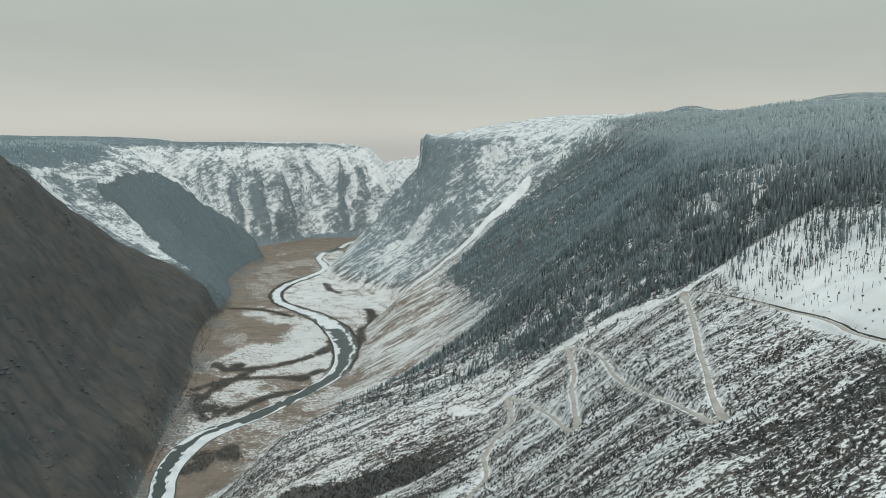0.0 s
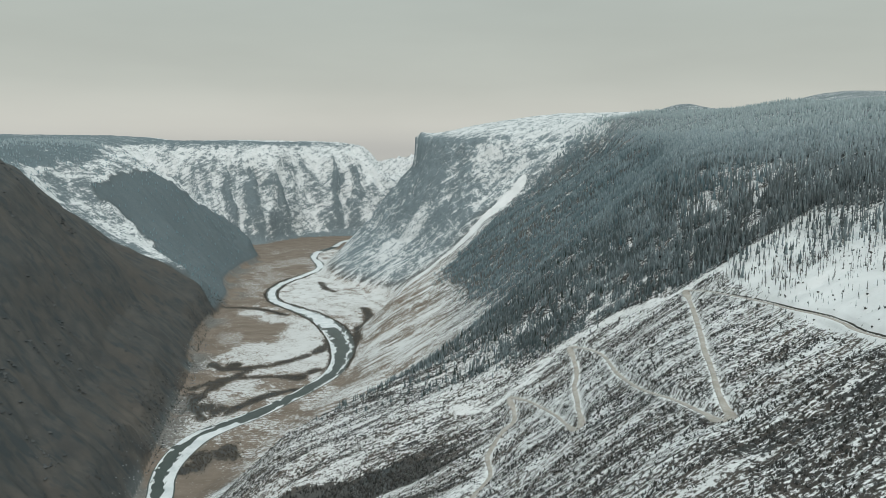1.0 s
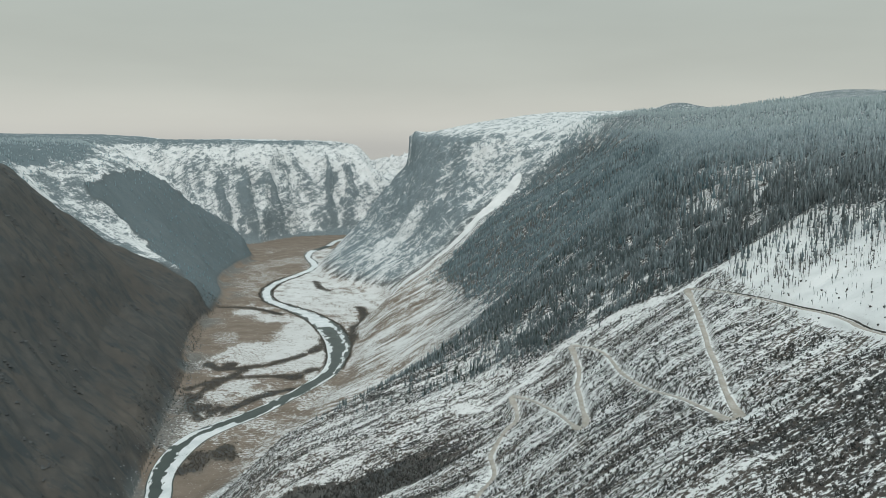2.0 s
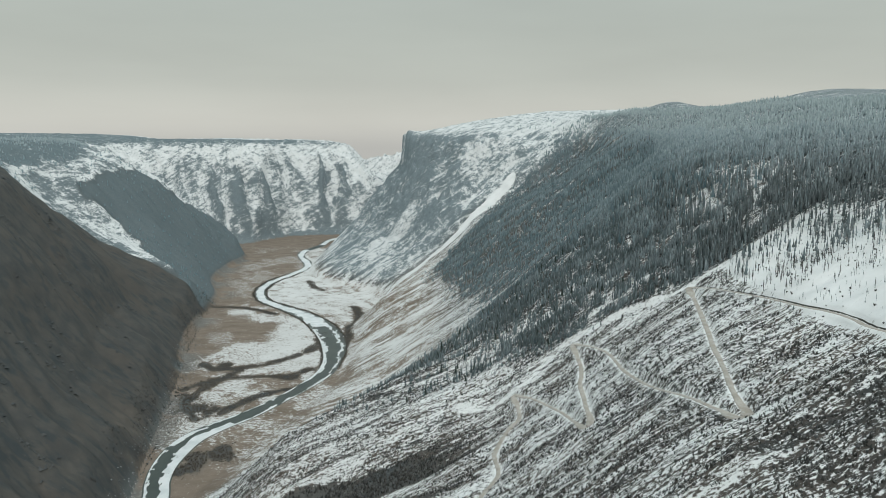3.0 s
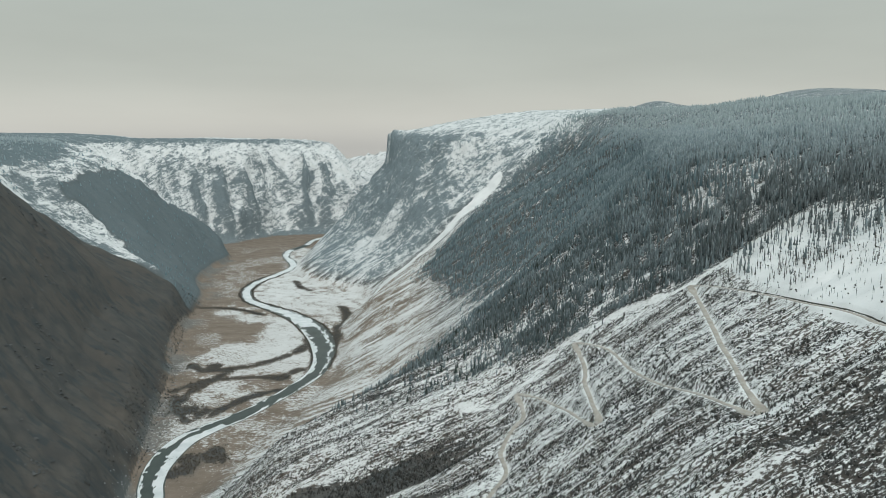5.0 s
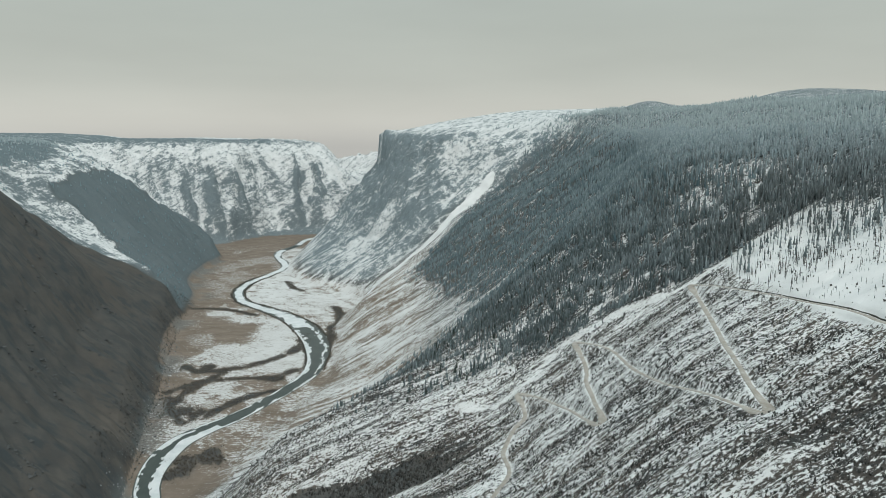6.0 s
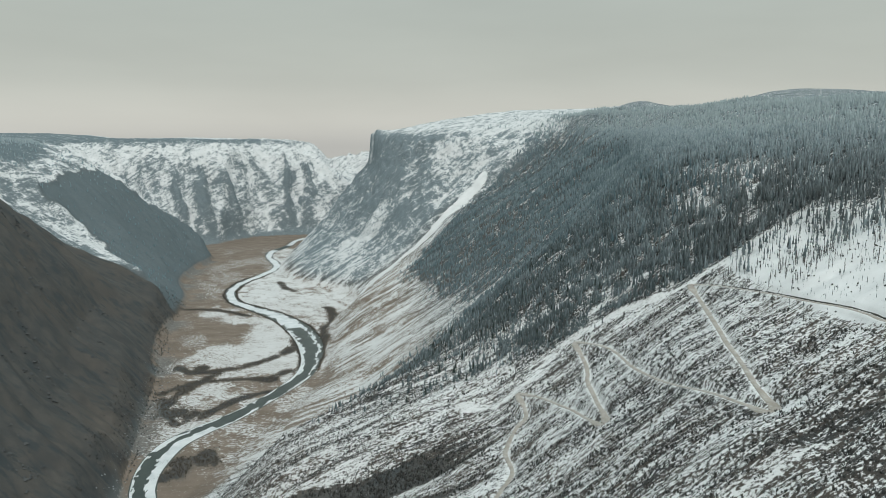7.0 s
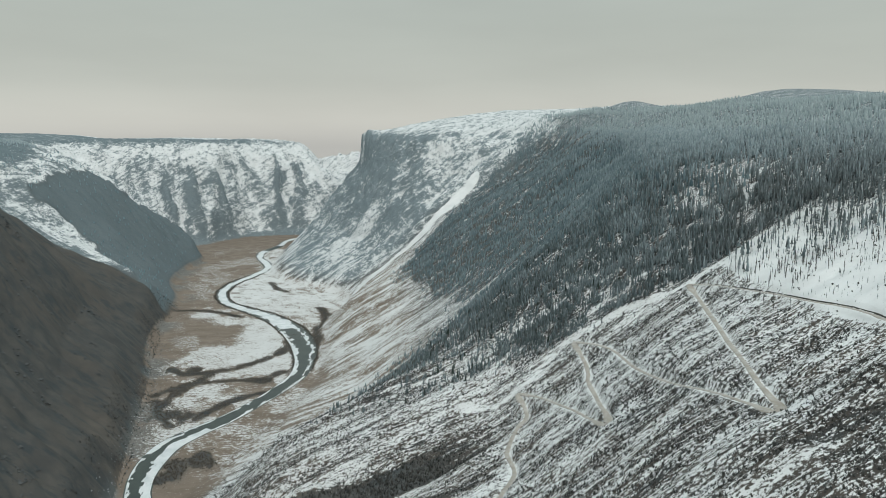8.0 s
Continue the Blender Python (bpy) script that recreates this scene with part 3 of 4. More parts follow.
# ---- the ground: one sheet, finer ahead, out to the horizon ----
def build_ground():
    az = np.radians(np.r_[np.linspace(-180, -40, 40, endpoint=False), np.linspace(-40, 42, 680, endpoint=False), np.linspace(42, 180, 40, endpoint=False)])
    rad = np.r_[0.5, np.geomspace(40, 290, 26, endpoint=False), np.geomspace(290, 2350, 360, endpoint=False), np.linspace(2350, 4200, 290, endpoint=False), np.linspace(4200, 4930, 70)]
    a, r = np.meshgrid(az, rad)
    x, y = (-40 + r * np.sin(a)).ravel(), (-60 + r * np.cos(a)).ravel()
    z = relief(x, y)
    na, nr = len(az), len(rad)
    i, j = np.meshgrid(np.arange(nr - 1), np.arange(na), indexing="ij")
    j2 = (j + 1) % na
    faces = np.stack([i * na + j, i * na + j2, (i + 1) * na + j2, (i + 1) * na + j], -1).reshape(-1, 4)[:, ::-1]
    ob = link_mesh("ground", np.stack([x, y, z], 1), faces, GROUND, True)
    zz, east, _, _ = land(x, y)
    grid = z.reshape(nr, na)
    run = np.gradient(grid, axis=0) / np.gradient(rad)[:, None]
    across = np.gradient(grid, axis=1) / (np.maximum(rad, 1)[:, None] * np.gradient(az)[None])
    sa, ca = np.sin(a), np.cos(a)
    gx, gy = run * sa + across * ca, run * ca - across * sa
    steep = np.hypot(gx, gy)
    fall = np.maximum(steep, 0.05)
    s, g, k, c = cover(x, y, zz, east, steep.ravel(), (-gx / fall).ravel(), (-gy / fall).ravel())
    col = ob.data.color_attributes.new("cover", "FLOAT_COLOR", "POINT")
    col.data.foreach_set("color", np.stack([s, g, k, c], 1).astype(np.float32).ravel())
    tagged(ob, "snow-dusted valley floor, steep slopes and frosted plateaus, far ground tinted with painted haze", "ground", kind="structure")
    return ob


ground = build_ground()


# ---- road, water and ice ----
def road_material():
    m = Nodes("packed_dirt_road")
    n1 = m.noise(m.scaled(0.12, 0.12, 0.1), 1.0, 5.0)
    n2 = m.noise(m.scaled(0.9, 0.9, 0.9), 1.0, 4.0)
    col = m.mix(m.rng(n1, 0.3, 0.7), (0.37, 0.335, 0.295), (0.49, 0.45, 0.405))
    col = m.mix(m.rng(n2, 0.5, 0.8, 0.0, 0.5), col, (0.20, 0.18, 0.16))
    col = m.mix(m.rng(m.noise(m.scaled(0.25, 0.25, 0.2), 1.0, 6.0), 0.5, 0.66, 0.0, 0.25), col, (0.66, 0.66, 0.66))
    m.bump(n2, 0.4, 0.2)
    return m.done(col, 0.95)


def water_material():
    m = Nodes("cold_river_water")
    n = m.noise(m.scaled(0.05, 0.03, 0.05), 1.0, 3.0)
    m.bump(m.noise(m.scaled(0.5, 0.35, 0.5), 1.0, 3.0), 0.25, 0.3)
    m.bsdf.inputs["Specular IOR Level"].default_value = 0.35
    return m.done(m.mix(m.rng(n, 0.3, 0.7), (0.020, 0.034, 0.030), (0.040, 0.056, 0.048)), 0.3)


def ice_material():
    m = Nodes("snow_covered_river_ice")
    n = m.noise(m.scaled(0.04, 0.04, 0.04), 1.0, 5.0)
    f = m.noise(m.scaled(0.4, 0.4, 0.4), 1.0, 4.0)
    m.bump(f, 0.3, 0.4)
    return m.done(m.mix(m.rng(n, 0.35, 0.7), (0.82, 0.83, 0.84), (0.66, 0.69, 0.70)), 0.8)


def strip(name, line, offsets, heights, material):
    """A ribbon along a plan line: columns at sideways offsets, with heights given for each point and column."""
    t = np.gradient(line, axis=0)
    t /= np.linalg.norm(t, axis=1)[:, None]
    side = np.stack([t[:, 1], -t[:, 0]], 1)
    n, k = offsets.shape
    xy = line[:, None] + side[:, None] * offsets[:, :, None]
    verts = np.concatenate([xy, heights[:, :, None]], 2).reshape(-1, 3)
    i, j = np.meshgrid(np.arange(n - 1), np.arange(k - 1), indexing="ij")
    faces = np.stack([i * k + j, i * k + j + 1, (i + 1) * k + j + 1, (i + 1) * k + j], -1).reshape(-1, 4)
    return link_mesh(name, verts, faces, material, True)


def build_road():
    n = len(road_line)
    half = 1.45 + 0.6 * vnoise(road_s / 11, road_s * 0, 51)
    for cx, cy in ((159, 418), (101, 563), (127, 741), (67, 722), (228, 696)):
        half += 2.2 * np.exp(-(((road_line[:, 0] - cx) ** 2 + (road_line[:, 1] - cy) ** 2) / 15 ** 2))
    cols = np.array([-1.15, -1.0, -0.55, -0.3, 0.0, 0.3, 0.55, 1.0, 1.15])
    rise = np.array([-0.55, 0.12, 0.06, 0.14, 0.16, 0.14, 0.06, 0.12, -0.55])
    rag = 0.5 * (np.random.RandomState(3).rand(n, len(cols)) - 0.5) * (np.abs(cols) > 0.9)
    ob = strip("road", road_line, cols[None] * half[:, None] + rag, road_z[:, None] + rise[None], road_material())
    tagged(ob, "pale packed-dirt mountain road with hairpin bends on a snowy slope", "road", kind="structure")


def build_river():
    n = len(river_line)
    half = river_half(river_s)[:, None]
    cols = np.linspace(-1.25, 1.25, 9)[None]
    ob = strip("river", river_line, cols * half, np.full((n, 9), -0.7), water_material())
    tagged(ob, "dark green river winding between snowy ice shelves", "river", kind="structure")
    # ice: snow-covered shelves along the banks, closed across farther up the valley
    fine, s = smooth_line(RIVER, 4.0)
    t = np.gradient(fine, axis=0)
    t /= np.linalg.norm(t, axis=1)[:, None]
    side = np.stack([t[:, 1], -t[:, 0]], 1)
    k = 40
    u = np.linspace(-1.12, 1.12, k)
    us, ys = np.meshgrid(u, fine[:, 1])
    ss = np.repeat(s[:, None], k, 1)
    wob = 1.1 * (fbm(ss / 34, us * 1.6, 53) - 0.5) + 0.8 * (fbm(ss / 11, us * 4, 54) - 0.5)
    v = us + wob
    near = (v > 0.12) | (v < -0.8)
    narrow = (v > 0.88) | (v < -0.93)
    bend = (v < -0.72) | ((v > 0.52) & (v < 0.9))
    closed = (v > -0.8) & (v < 0.86)
    ice = np.where(ys < 1335, near, np.where(ys < 1610, narrow, np.where(ys < 2010, bend, closed)))
    ice = ice & ~((ys > 3350) & (ys < 3480))
    half = river_half(s)[:, None]
    xy = fine[:, None] + side[:, None] * (us * half)[:, :, None]
    z = np.full(us.shape, -0.25) + 0.25 * fbm(xy[:, :, 0] / 8, xy[:, :, 1] / 8, 55)
    top = np.concatenate([xy, z[:, :, None]], 2).reshape(-1, 3)
    low = top - np.array([0, 0, 0.7])
    i, j = np.nonzero(ice[:-1, :-1] & ice[1:, 1:])
    f = np.stack([i * k + j, i * k + j + 1, (i + 1) * k + j + 1, (i + 1) * k + j], 1)
    m = len(top)
    keep = np.zeros((len(fine) - 1, k - 1), bool)
    keep[i, j] = True
    walls = []
    for di, dj, a, b in ((0, -1, (1, 0), (0, 0)), (0, 1, (0, 1), (1, 1)), (-1, 0, (0, 0), (0, 1)), (1, 0, (1, 1), (1, 0))):
        p = np.pad(keep, 1)
        open_side = keep & ~p[1 + di:1 + di + keep.shape[0], 1 + dj:1 + dj + keep.shape[1]]
        ii, jj = np.nonzero(open_side)
        va, vb = (ii + a[0]) * k + jj + a[1], (ii + b[0]) * k + jj + b[1]
        walls.append(np.stack([va, vb, vb + m, va + m], 1))
    ob = link_mesh("river_ice", np.vstack([top, low]), np.vstack([f, *walls]), ice_material())
    tagged(ob, "white snow-covered ice shelves along the river banks", "ice", kind="structure")


def build_berm():
    """A low bank of dark earth along the uphill side of the road on the bench."""
    n = int(np.argmax(road_line[:, 1] > 684))
    line, s, z = road_line[:n], road_s[:n], road_z[:n]
    lift = 0.4 + 0.6 * vnoise(s / 7, s * 0, 57)
    off = np.stack([2.9 + 0 * s, 3.3 + 0.4 * vnoise(s / 5, s * 0, 58), 4.1 + 0 * s, 6.2 + 0 * s], 1)
    hgt = np.stack([z - 0.4, z + lift, z + lift * 0.9, z - 0.2], 1)
    m = Nodes("dark_cut_earth")
    f = m.noise(m.scaled(0.6, 0.6, 0.6), 1.0, 5.0)
    ob = strip("earth_berm", line, off, hgt, m.done(m.mix(m.rng(f, 0.35, 0.65), (0.035, 0.032, 0.030), (0.085, 0.078, 0.070)), 0.95))
    tagged(ob, "low dark earth bank beside the road", "earth bank", kind="structure")


build_road()
build_berm()
build_river()


# ---- trees, scrub and boulders ----
def tree_material(name, dark, light, frost):
    m = Nodes(name)
    at = m.attr("look")
    split = m.t.nodes.new("ShaderNodeSeparateColor")
    m.t.links.new(at.outputs["Color"], split.inputs[0])
    vary = m.t.nodes.new("ShaderNodeNewGeometry").outputs["Random Per Island"]
    n = m.noise(m.scaled(0.5, 0.5, 0.35), 1.0, 3.0)
    col = m.mix(split.outputs[1], dark, light)
    col = m.mix(m.rng(vary, 0.0, 1.0, 0.0, 0.5), col, light)
    white = m.math("MULTIPLY", split.outputs[0], m.rng(n, 0.25, 0.6, 0.45, 1.0))
    col = m.mix(white, col, frost)
    return m.done(col, 0.95)


BARE_TREE = tree_material("grey_leafless_larch", (0.042, 0.054, 0.055), (0.098, 0.108, 0.106), (0.44, 0.52, 0.55))
TREE = tree_material("larch_needle_and_bark", (0.032, 0.054, 0.058), (0.080, 0.102, 0.105), (0.44, 0.52, 0.55))
# the far twigs' pale blue is haze painted into their colour
FAR_TREE = tree_material("hazy_twigs", (0.155, 0.235, 0.268), (0.215, 0.29, 0.315), (0.54, 0.60, 0.62))
# larch again, bluer and paler: distance haze put into its colour
MID_TREE = tree_material("hazy_larch", (0.062, 0.120, 0.142), (0.112, 0.172, 0.192), (0.46, 0.54, 0.57))
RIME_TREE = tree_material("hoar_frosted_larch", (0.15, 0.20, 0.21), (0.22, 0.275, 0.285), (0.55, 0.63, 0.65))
WILLOW = tree_material("bare_willow_twigs", (0.085, 0.076, 0.064), (0.15, 0.128, 0.105), (0.62, 0.64, 0.66))
BUSH = tree_material("bare_winter_scrub", (0.038, 0.044, 0.044), (0.088, 0.086, 0.078), (0.62, 0.64, 0.66))


def conifer(rs, tiers, sides, width, start):
    """A unit-high conifer: trunk and ragged, drooping whorls. Verts, triangles and where the trunk's vertices end."""
    v, f = [], []
    for k in range(3):
        a = k * 2.094
        v += [(0.016 * math.cos(a), 0.016 * math.sin(a), -0.06), (0.006 * math.cos(a), 0.006 * math.sin(a), 0.8)]
    for k in range(3):
        a, b = 2 * k, 2 * ((k + 1) % 3)
        f += [(a, b, b + 1), (a, b + 1, a + 1)]
    nt = len(v)
    for q in range(tiers):
        t0 = start + (1 - start) * q / tiers
        t1 = min(1.0, t0 + (1 - start) / tiers * 1.9)
        r = width * (1 - 0.82 * q / tiers) * rs.uniform(0.8, 1.15)
        tip = len(v)
        v.append((rs.uniform(-0.01, 0.01), rs.uniform(-0.01, 0.01), t1))
        off = rs.uniform(0, 6)
        for s in range(sides):
            a = off + 6.2832 * s / sides + rs.uniform(-0.25, 0.25)
            rr = r * (rs.uniform(0.85, 1.25) if s % 2 == 0 else rs.uniform(0.35, 0.6))
            v.append((rr * math.cos(a), rr * math.sin(a), t0 + rs.uniform(-0.05, 0.03) + (0.03 if s % 2 else 0)))
        for s in range(sides):
            f.append((tip, tip + 1 + s, tip + 1 + (s + 1) % sides))
    return np.array(v), np.array(f), nt


def bush(rs, blades):
    """A unit clump of bare twigs: pointed sprays that lean outwards from one root."""
    v, f = [], []
    for s in range(blades):
        a = 6.2832 * s / blades + rs.uniform(-0.4, 0.4)
        c, d = math.cos(a), math.sin(a)
        r, h = rs.uniform(0.2, 0.75), rs.uniform(0.45, 1.05)
        w = rs.uniform(0.16, 0.3)
        k = len(v)
        v += [(0.1 * c - d * w, 0.1 * d + c * w, -0.12), (0.1 * c + d * w, 0.1 * d - c * w, -0.12),
              (r * c, r * d, h), (r * c * 0.5 - d * w * 1.3, r * d * 0.5 + c * w * 1.3, h * 0.55)]
        f += [(k, k + 1, k + 2), (k, k + 2, k + 3)]
    return np.array(v), np.array(f), 0


def scatter(name, protos, x, y, z, height, wide, frost, tone, material, seed):
    """Many plants joined into one mesh."""
    rs = np.random.RandomState(seed)
    pick, turn = rs.randint(0, len(protos), len(x)), rs.uniform(0, 6.283, len(x))
    vs, fs, looks, base = [], [], [], 0
    for p, (v, f, nt) in enumerate(protos):
        m = np.nonzero(pick == p)[0]
        if not len(m):
            continue
        c, s = np.cos(turn[m])[:, None], np.sin(turn[m])[:, None]
        w = (wide[m] * height[m])[:, None]
        lx = (v[None, :, 0] * c - v[None, :, 1] * s) * w + x[m][:, None]
        ly = (v[None, :, 0] * s + v[None, :, 1] * c) * w + y[m][:, None]
        lz = v[None, :, 2] * height[m][:, None] + z[m][:, None]
        vs.append(np.stack([lx, ly, lz], 2).reshape(-1, 3))
        fs.append((f[None] + (np.arange(len(m)) * len(v))[:, None, None]).reshape(-1, 3) + base)
        crown = (np.arange(len(v)) >= nt).astype(float)
        fr = frost[m][:, None] * crown[None] * (0.5 + 0.5 * np.clip(v[None, :, 2], 0, 1))
        tn = np.repeat(tone[m][:, None], len(v), 1) * crown[None] + (1 - crown[None])
        looks.append(np.stack([fr, tn, fr * 0, fr * 0 + 1], 2).reshape(-1, 4))
        base += len(m) * len(v)
    ob = link_mesh(name, np.vstack(vs), np.vstack(fs), material)
    col = ob.data.color_attributes.new("look", "FLOAT_COLOR", "POINT")
    col.data.foreach_set("color", np.vstack(looks).astype(np.float32).ravel())
    return ob


def throw(count, x0, x1, y0, y1, seed):
    rs = np.random.RandomState(seed)
    return rs.uniform(x0, x1, count), rs.uniform(y0, y1, count), rs


def clear_of_road(x, y, z):
    return (near_line(x, y, road_line)[0] > 5.5) & (near_line(x, y, crest_line)[0] > 5)


PR = np.random.RandomState(17)
LARCHES = [conifer(PR, 3, 5, PR.uniform(0.095, 0.15), PR.uniform(0.06, 0.3)) for _ in range(10)]
BARE = [conifer(PR, 4, 4, PR.uniform(0.06, 0.10), PR.uniform(0.18, 0.4)) for _ in range(10)]
SLIM = [conifer(PR, 2, 4, PR.uniform(0.10, 0.15), PR.uniform(0.04, 0.2)) for _ in range(10)]
SMALL = [conifer(PR, 2, 5, PR.uniform(0.16, 0.24), PR.uniform(0.02, 0.15)) for _ in range(8)]
BUSHES = [bush(PR, 4) for _ in range(10)]

# the wood on the east slope
x, y, rs = throw(95000, -190, 640, 480, 2540, 61)
x2, y2, _ = throw(56000, -190, 420, 690, 1350, 60)
x3, y3, _ = throw(7000, 240, 620, 470, 800, 59)
x, y = np.r_[x, x2, x3], np.r_[y, y2, y3]
zz, east, _, _ = land(x, y)
keep = (rs.rand(len(x)) < wood(x, y, zz, east)) & (zz < 515) & clear_of_road(x, y, zz)
near_bench = (x > 225) & (y < 760) & (y + 1.1 * (x - 286) - 702 < -95)
forest = keep & ~near_bench
fx, fy, fz = x[forest], y[forest], relief(x[forest], y[forest])
tall = 6.8 + 5.5 * step(300, 430, fz) * (1 - step(1500, 2200, fy)) * step(160, 280, fx) + 1.2 * step(1300, 1800, fy) + rs.uniform(-2.8, 3, len(fx))
frost = np.clip(0.14 + 0.12 * step(800, 1500, fy) + 0.8 * step(455, 520, fz + 40 * (fbm(fx / 90, fy / 120, 62) - 0.5)) + 0.5 * rs.rand(len(fx)) ** 2 + 0.25 * step(0.52, 0.64, fbm(fx / 26, fy / 40, 69, 3)), 0, 1)
tone, plump = 0.7 * rs.rand(len(fx)) ** 1.5, 1 + 0.35 * rs.rand(len(fx))
# the farther a tree, the likelier it takes the colour with painted haze
hazed = rs.rand(len(fx)) < step(850, 1500, fy + 0.8 * (fz - 300))
bare = ~hazed & (rs.rand(len(fx)) < 0.25 + 0.7 * step(200, 300, fx) * (1 - step(850, 1100, fy)))
for name, m, mat, kinds, label in (("forest", ~hazed & ~bare, TREE, LARCHES, "dense dark larch forest on a snowy slope"),
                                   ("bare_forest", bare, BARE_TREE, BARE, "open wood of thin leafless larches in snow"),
                                   ("rimed_forest", hazed, MID_TREE, SLIM, "rime-flecked larch forest on a steep slope, blue-grey with painted haze")):
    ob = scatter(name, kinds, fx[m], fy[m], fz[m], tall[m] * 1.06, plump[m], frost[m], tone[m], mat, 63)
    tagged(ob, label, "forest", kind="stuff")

# frosted wood on the east plateau
x, y, rs = throw(52000, 150, 1250, 560, 2700, 64)
zz, east, _, _ = land(x, y)
keep = (zz > 505) & (zz < 582) & (east > 0) & (rs.rand(len(x)) < np.where(y > 2500, 0.03, 1.0)) & (rs.rand(len(x)) < 0.5 + 0.6 * step(0.4, 0.55, fbm(x / 140, y / 140, 65)))
x, y = x[keep], y[keep]
z = relief(x, y)
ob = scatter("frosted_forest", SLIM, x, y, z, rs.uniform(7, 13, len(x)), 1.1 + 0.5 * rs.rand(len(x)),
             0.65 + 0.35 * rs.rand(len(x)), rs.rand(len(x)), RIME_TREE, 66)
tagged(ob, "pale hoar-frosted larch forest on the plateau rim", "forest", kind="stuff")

# thin wood of the west side
x, y, rs = throw(24000, -1500, -400, 950, 3700, 67)
zz, east, _, _ = land(x, y)
rag = 210 * (fbm(x / 110, y / 120, 42, 5) - 0.5)
low = (1 - east) * step(14, 40, zz) * (1 - step(-12, 14, outside(x, y, BARE_SPUR) + 0.3 * rag)) * 0.12
high = (1 - east) * step(300, 380, zz) * step(2150, 2250, y) * (0.16 + 0.5 * step(440, 470, zz))
keep = rs.rand(len(x)) < np.maximum(low, high)
x, y, zz = x[keep], y[keep], zz[keep]
# twigs carry painted haze; extra frost near the rim stands in for mist
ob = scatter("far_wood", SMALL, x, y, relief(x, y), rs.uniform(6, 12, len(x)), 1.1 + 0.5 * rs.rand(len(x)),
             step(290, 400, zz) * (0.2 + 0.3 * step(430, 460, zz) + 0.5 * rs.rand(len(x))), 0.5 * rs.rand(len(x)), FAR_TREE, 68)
tagged(ob, "bare dark wood on the far valley side, paled with painted haze and frosted towards its top", "forest", kind="stuff")

# scrub on the near snowy slope
x, y, rs = throw(175000, -300, 330, 290, 1250, 71)
zz, east, _, _ = land(x, y)
streak = fbm((y + 20 * fbm(x / 60, y / 60, 31)) / 9, x / 80, 32)
dens = east * step(15, 40, zz) * (0.22 + 0.8 * step(0.58, 0.36, streak)) * (1 - 1.0 * (zz > 388) * (x > 235))
dens *= 1 + 0.3 * step(560, 380, y)
dens *= 0.55 + 1.1 * step(0.45, 0.62, fbm((y + 0.1 * x) / 11, x / 38, 58, 3))
low_wood = dark_hollow(x, y, zz, east)
keep = (rs.rand(len(x)) < dens + low_wood) & clear_of_road(x, y, zz)
x, y, zz = x[keep], y[keep], zz[keep]
size = (0.7 + 2.0 * rs.rand(len(x)) ** 2.6) * np.where((zz > 388) & (x > 235), 0.55, 1.0) * (1 + 0.7 * low_wood[keep])
ob = scatter("scrub", BUSHES, x, y, relief(x, y), size, 0.65 + 0.4 * rs.rand(len(x)), 0.35 * rs.rand(len(x)) ** 2, rs.rand(len(x)), BUSH, 72)
tagged(ob, "dark leafless scrub dotted over the snowy slope", "scrub", kind="stuff")

# scrub along the foot of the near west slope
x, y, rs = throw(26000, -720, -400, 950, 2300, 75)
zz, east, _, _ = land(x, y)
keep = (rs.rand(len(x)) < 0.75 * bump(x - feet(y)[0], -60, -25, 4, 16) * step(0.38, 0.55, fbm(x / 30, y / 50, 45)))
x, y = x[keep], y[keep]
ob = scatter("slope_foot_scrub", BUSHES, x, y, relief(x, y), 1.0 + 2.2 * rs.rand(len(x)) ** 2, 0.9 + 0.5 * rs.rand(len(x)), 0.2 * rs.rand(len(x)) ** 2, rs.rand(len(x)), BUSH, 70)
tagged(ob, "dark bare scrub along the foot of the brown slope", "scrub", kind="stuff")

# willow thickets on the valley floor
x, y, rs = throw(150000, -660, -150, 1050, 2900, 73)
zz, east, _, _ = land(x, y)
keep = (rs.rand(len(x)) < 0.8 * scrub_near(x, y) ** 1.3) & (zz < 14)
x, y = x[keep], y[keep]
ob = scatter("willow_thicket", BUSHES, x, y, relief(x, y), rs.uniform(1.0, 2.6, len(x)), 1.0 + 0.6 * rs.rand(len(x)),
             0.1 * rs.rand(len(x)), rs.rand(len(x)), WILLOW, 74)
tagged(ob, "brown bare willow thickets along the river", "scrub", kind="stuff")


# rocks: dark outcrops down the near west slope, and boulders at its foot
def rock(rs):
    """A unit angular rock."""
    v = [(0.1, 0.0, rs.uniform(0.5, 0.8)), (0, 0, -0.5)]
    for s in range(5):
        a = 1.2566 * s + rs.uniform(-0.4, 0.4)
        r = rs.uniform(0.4, 0.9)
        v.append((r * math.cos(a), r * math.sin(a), rs.uniform(-0.15, 0.3)))
    f = [(0, 2 + s, 2 + (s + 1) % 5) for s in range(5)] + [(1, 2 + (s + 1) % 5, 2 + s) for s in range(5)]
    return np.array(v), np.array(f), 0


ROCK = tree_material("lichen_grey_rock", (0.052, 0.058, 0.061), (0.098, 0.10, 0.10), (0.60, 0.62, 0.64))
ROCKS = [rock(PR) for _ in range(10)]
x, y, rs = throw(48000, -1000, -430, 900, 1780, 76)
zz, east, _, _ = land(x, y)
vein = fbm((y + 0.4 * x) / 22, x / 120, 77, 3)
keep = (rs.rand(len(x)) < (1 - east) * step(0.58, 0.74, vein) * step(50, 110, zz) * 0.22)
x, y = x[keep], y[keep]
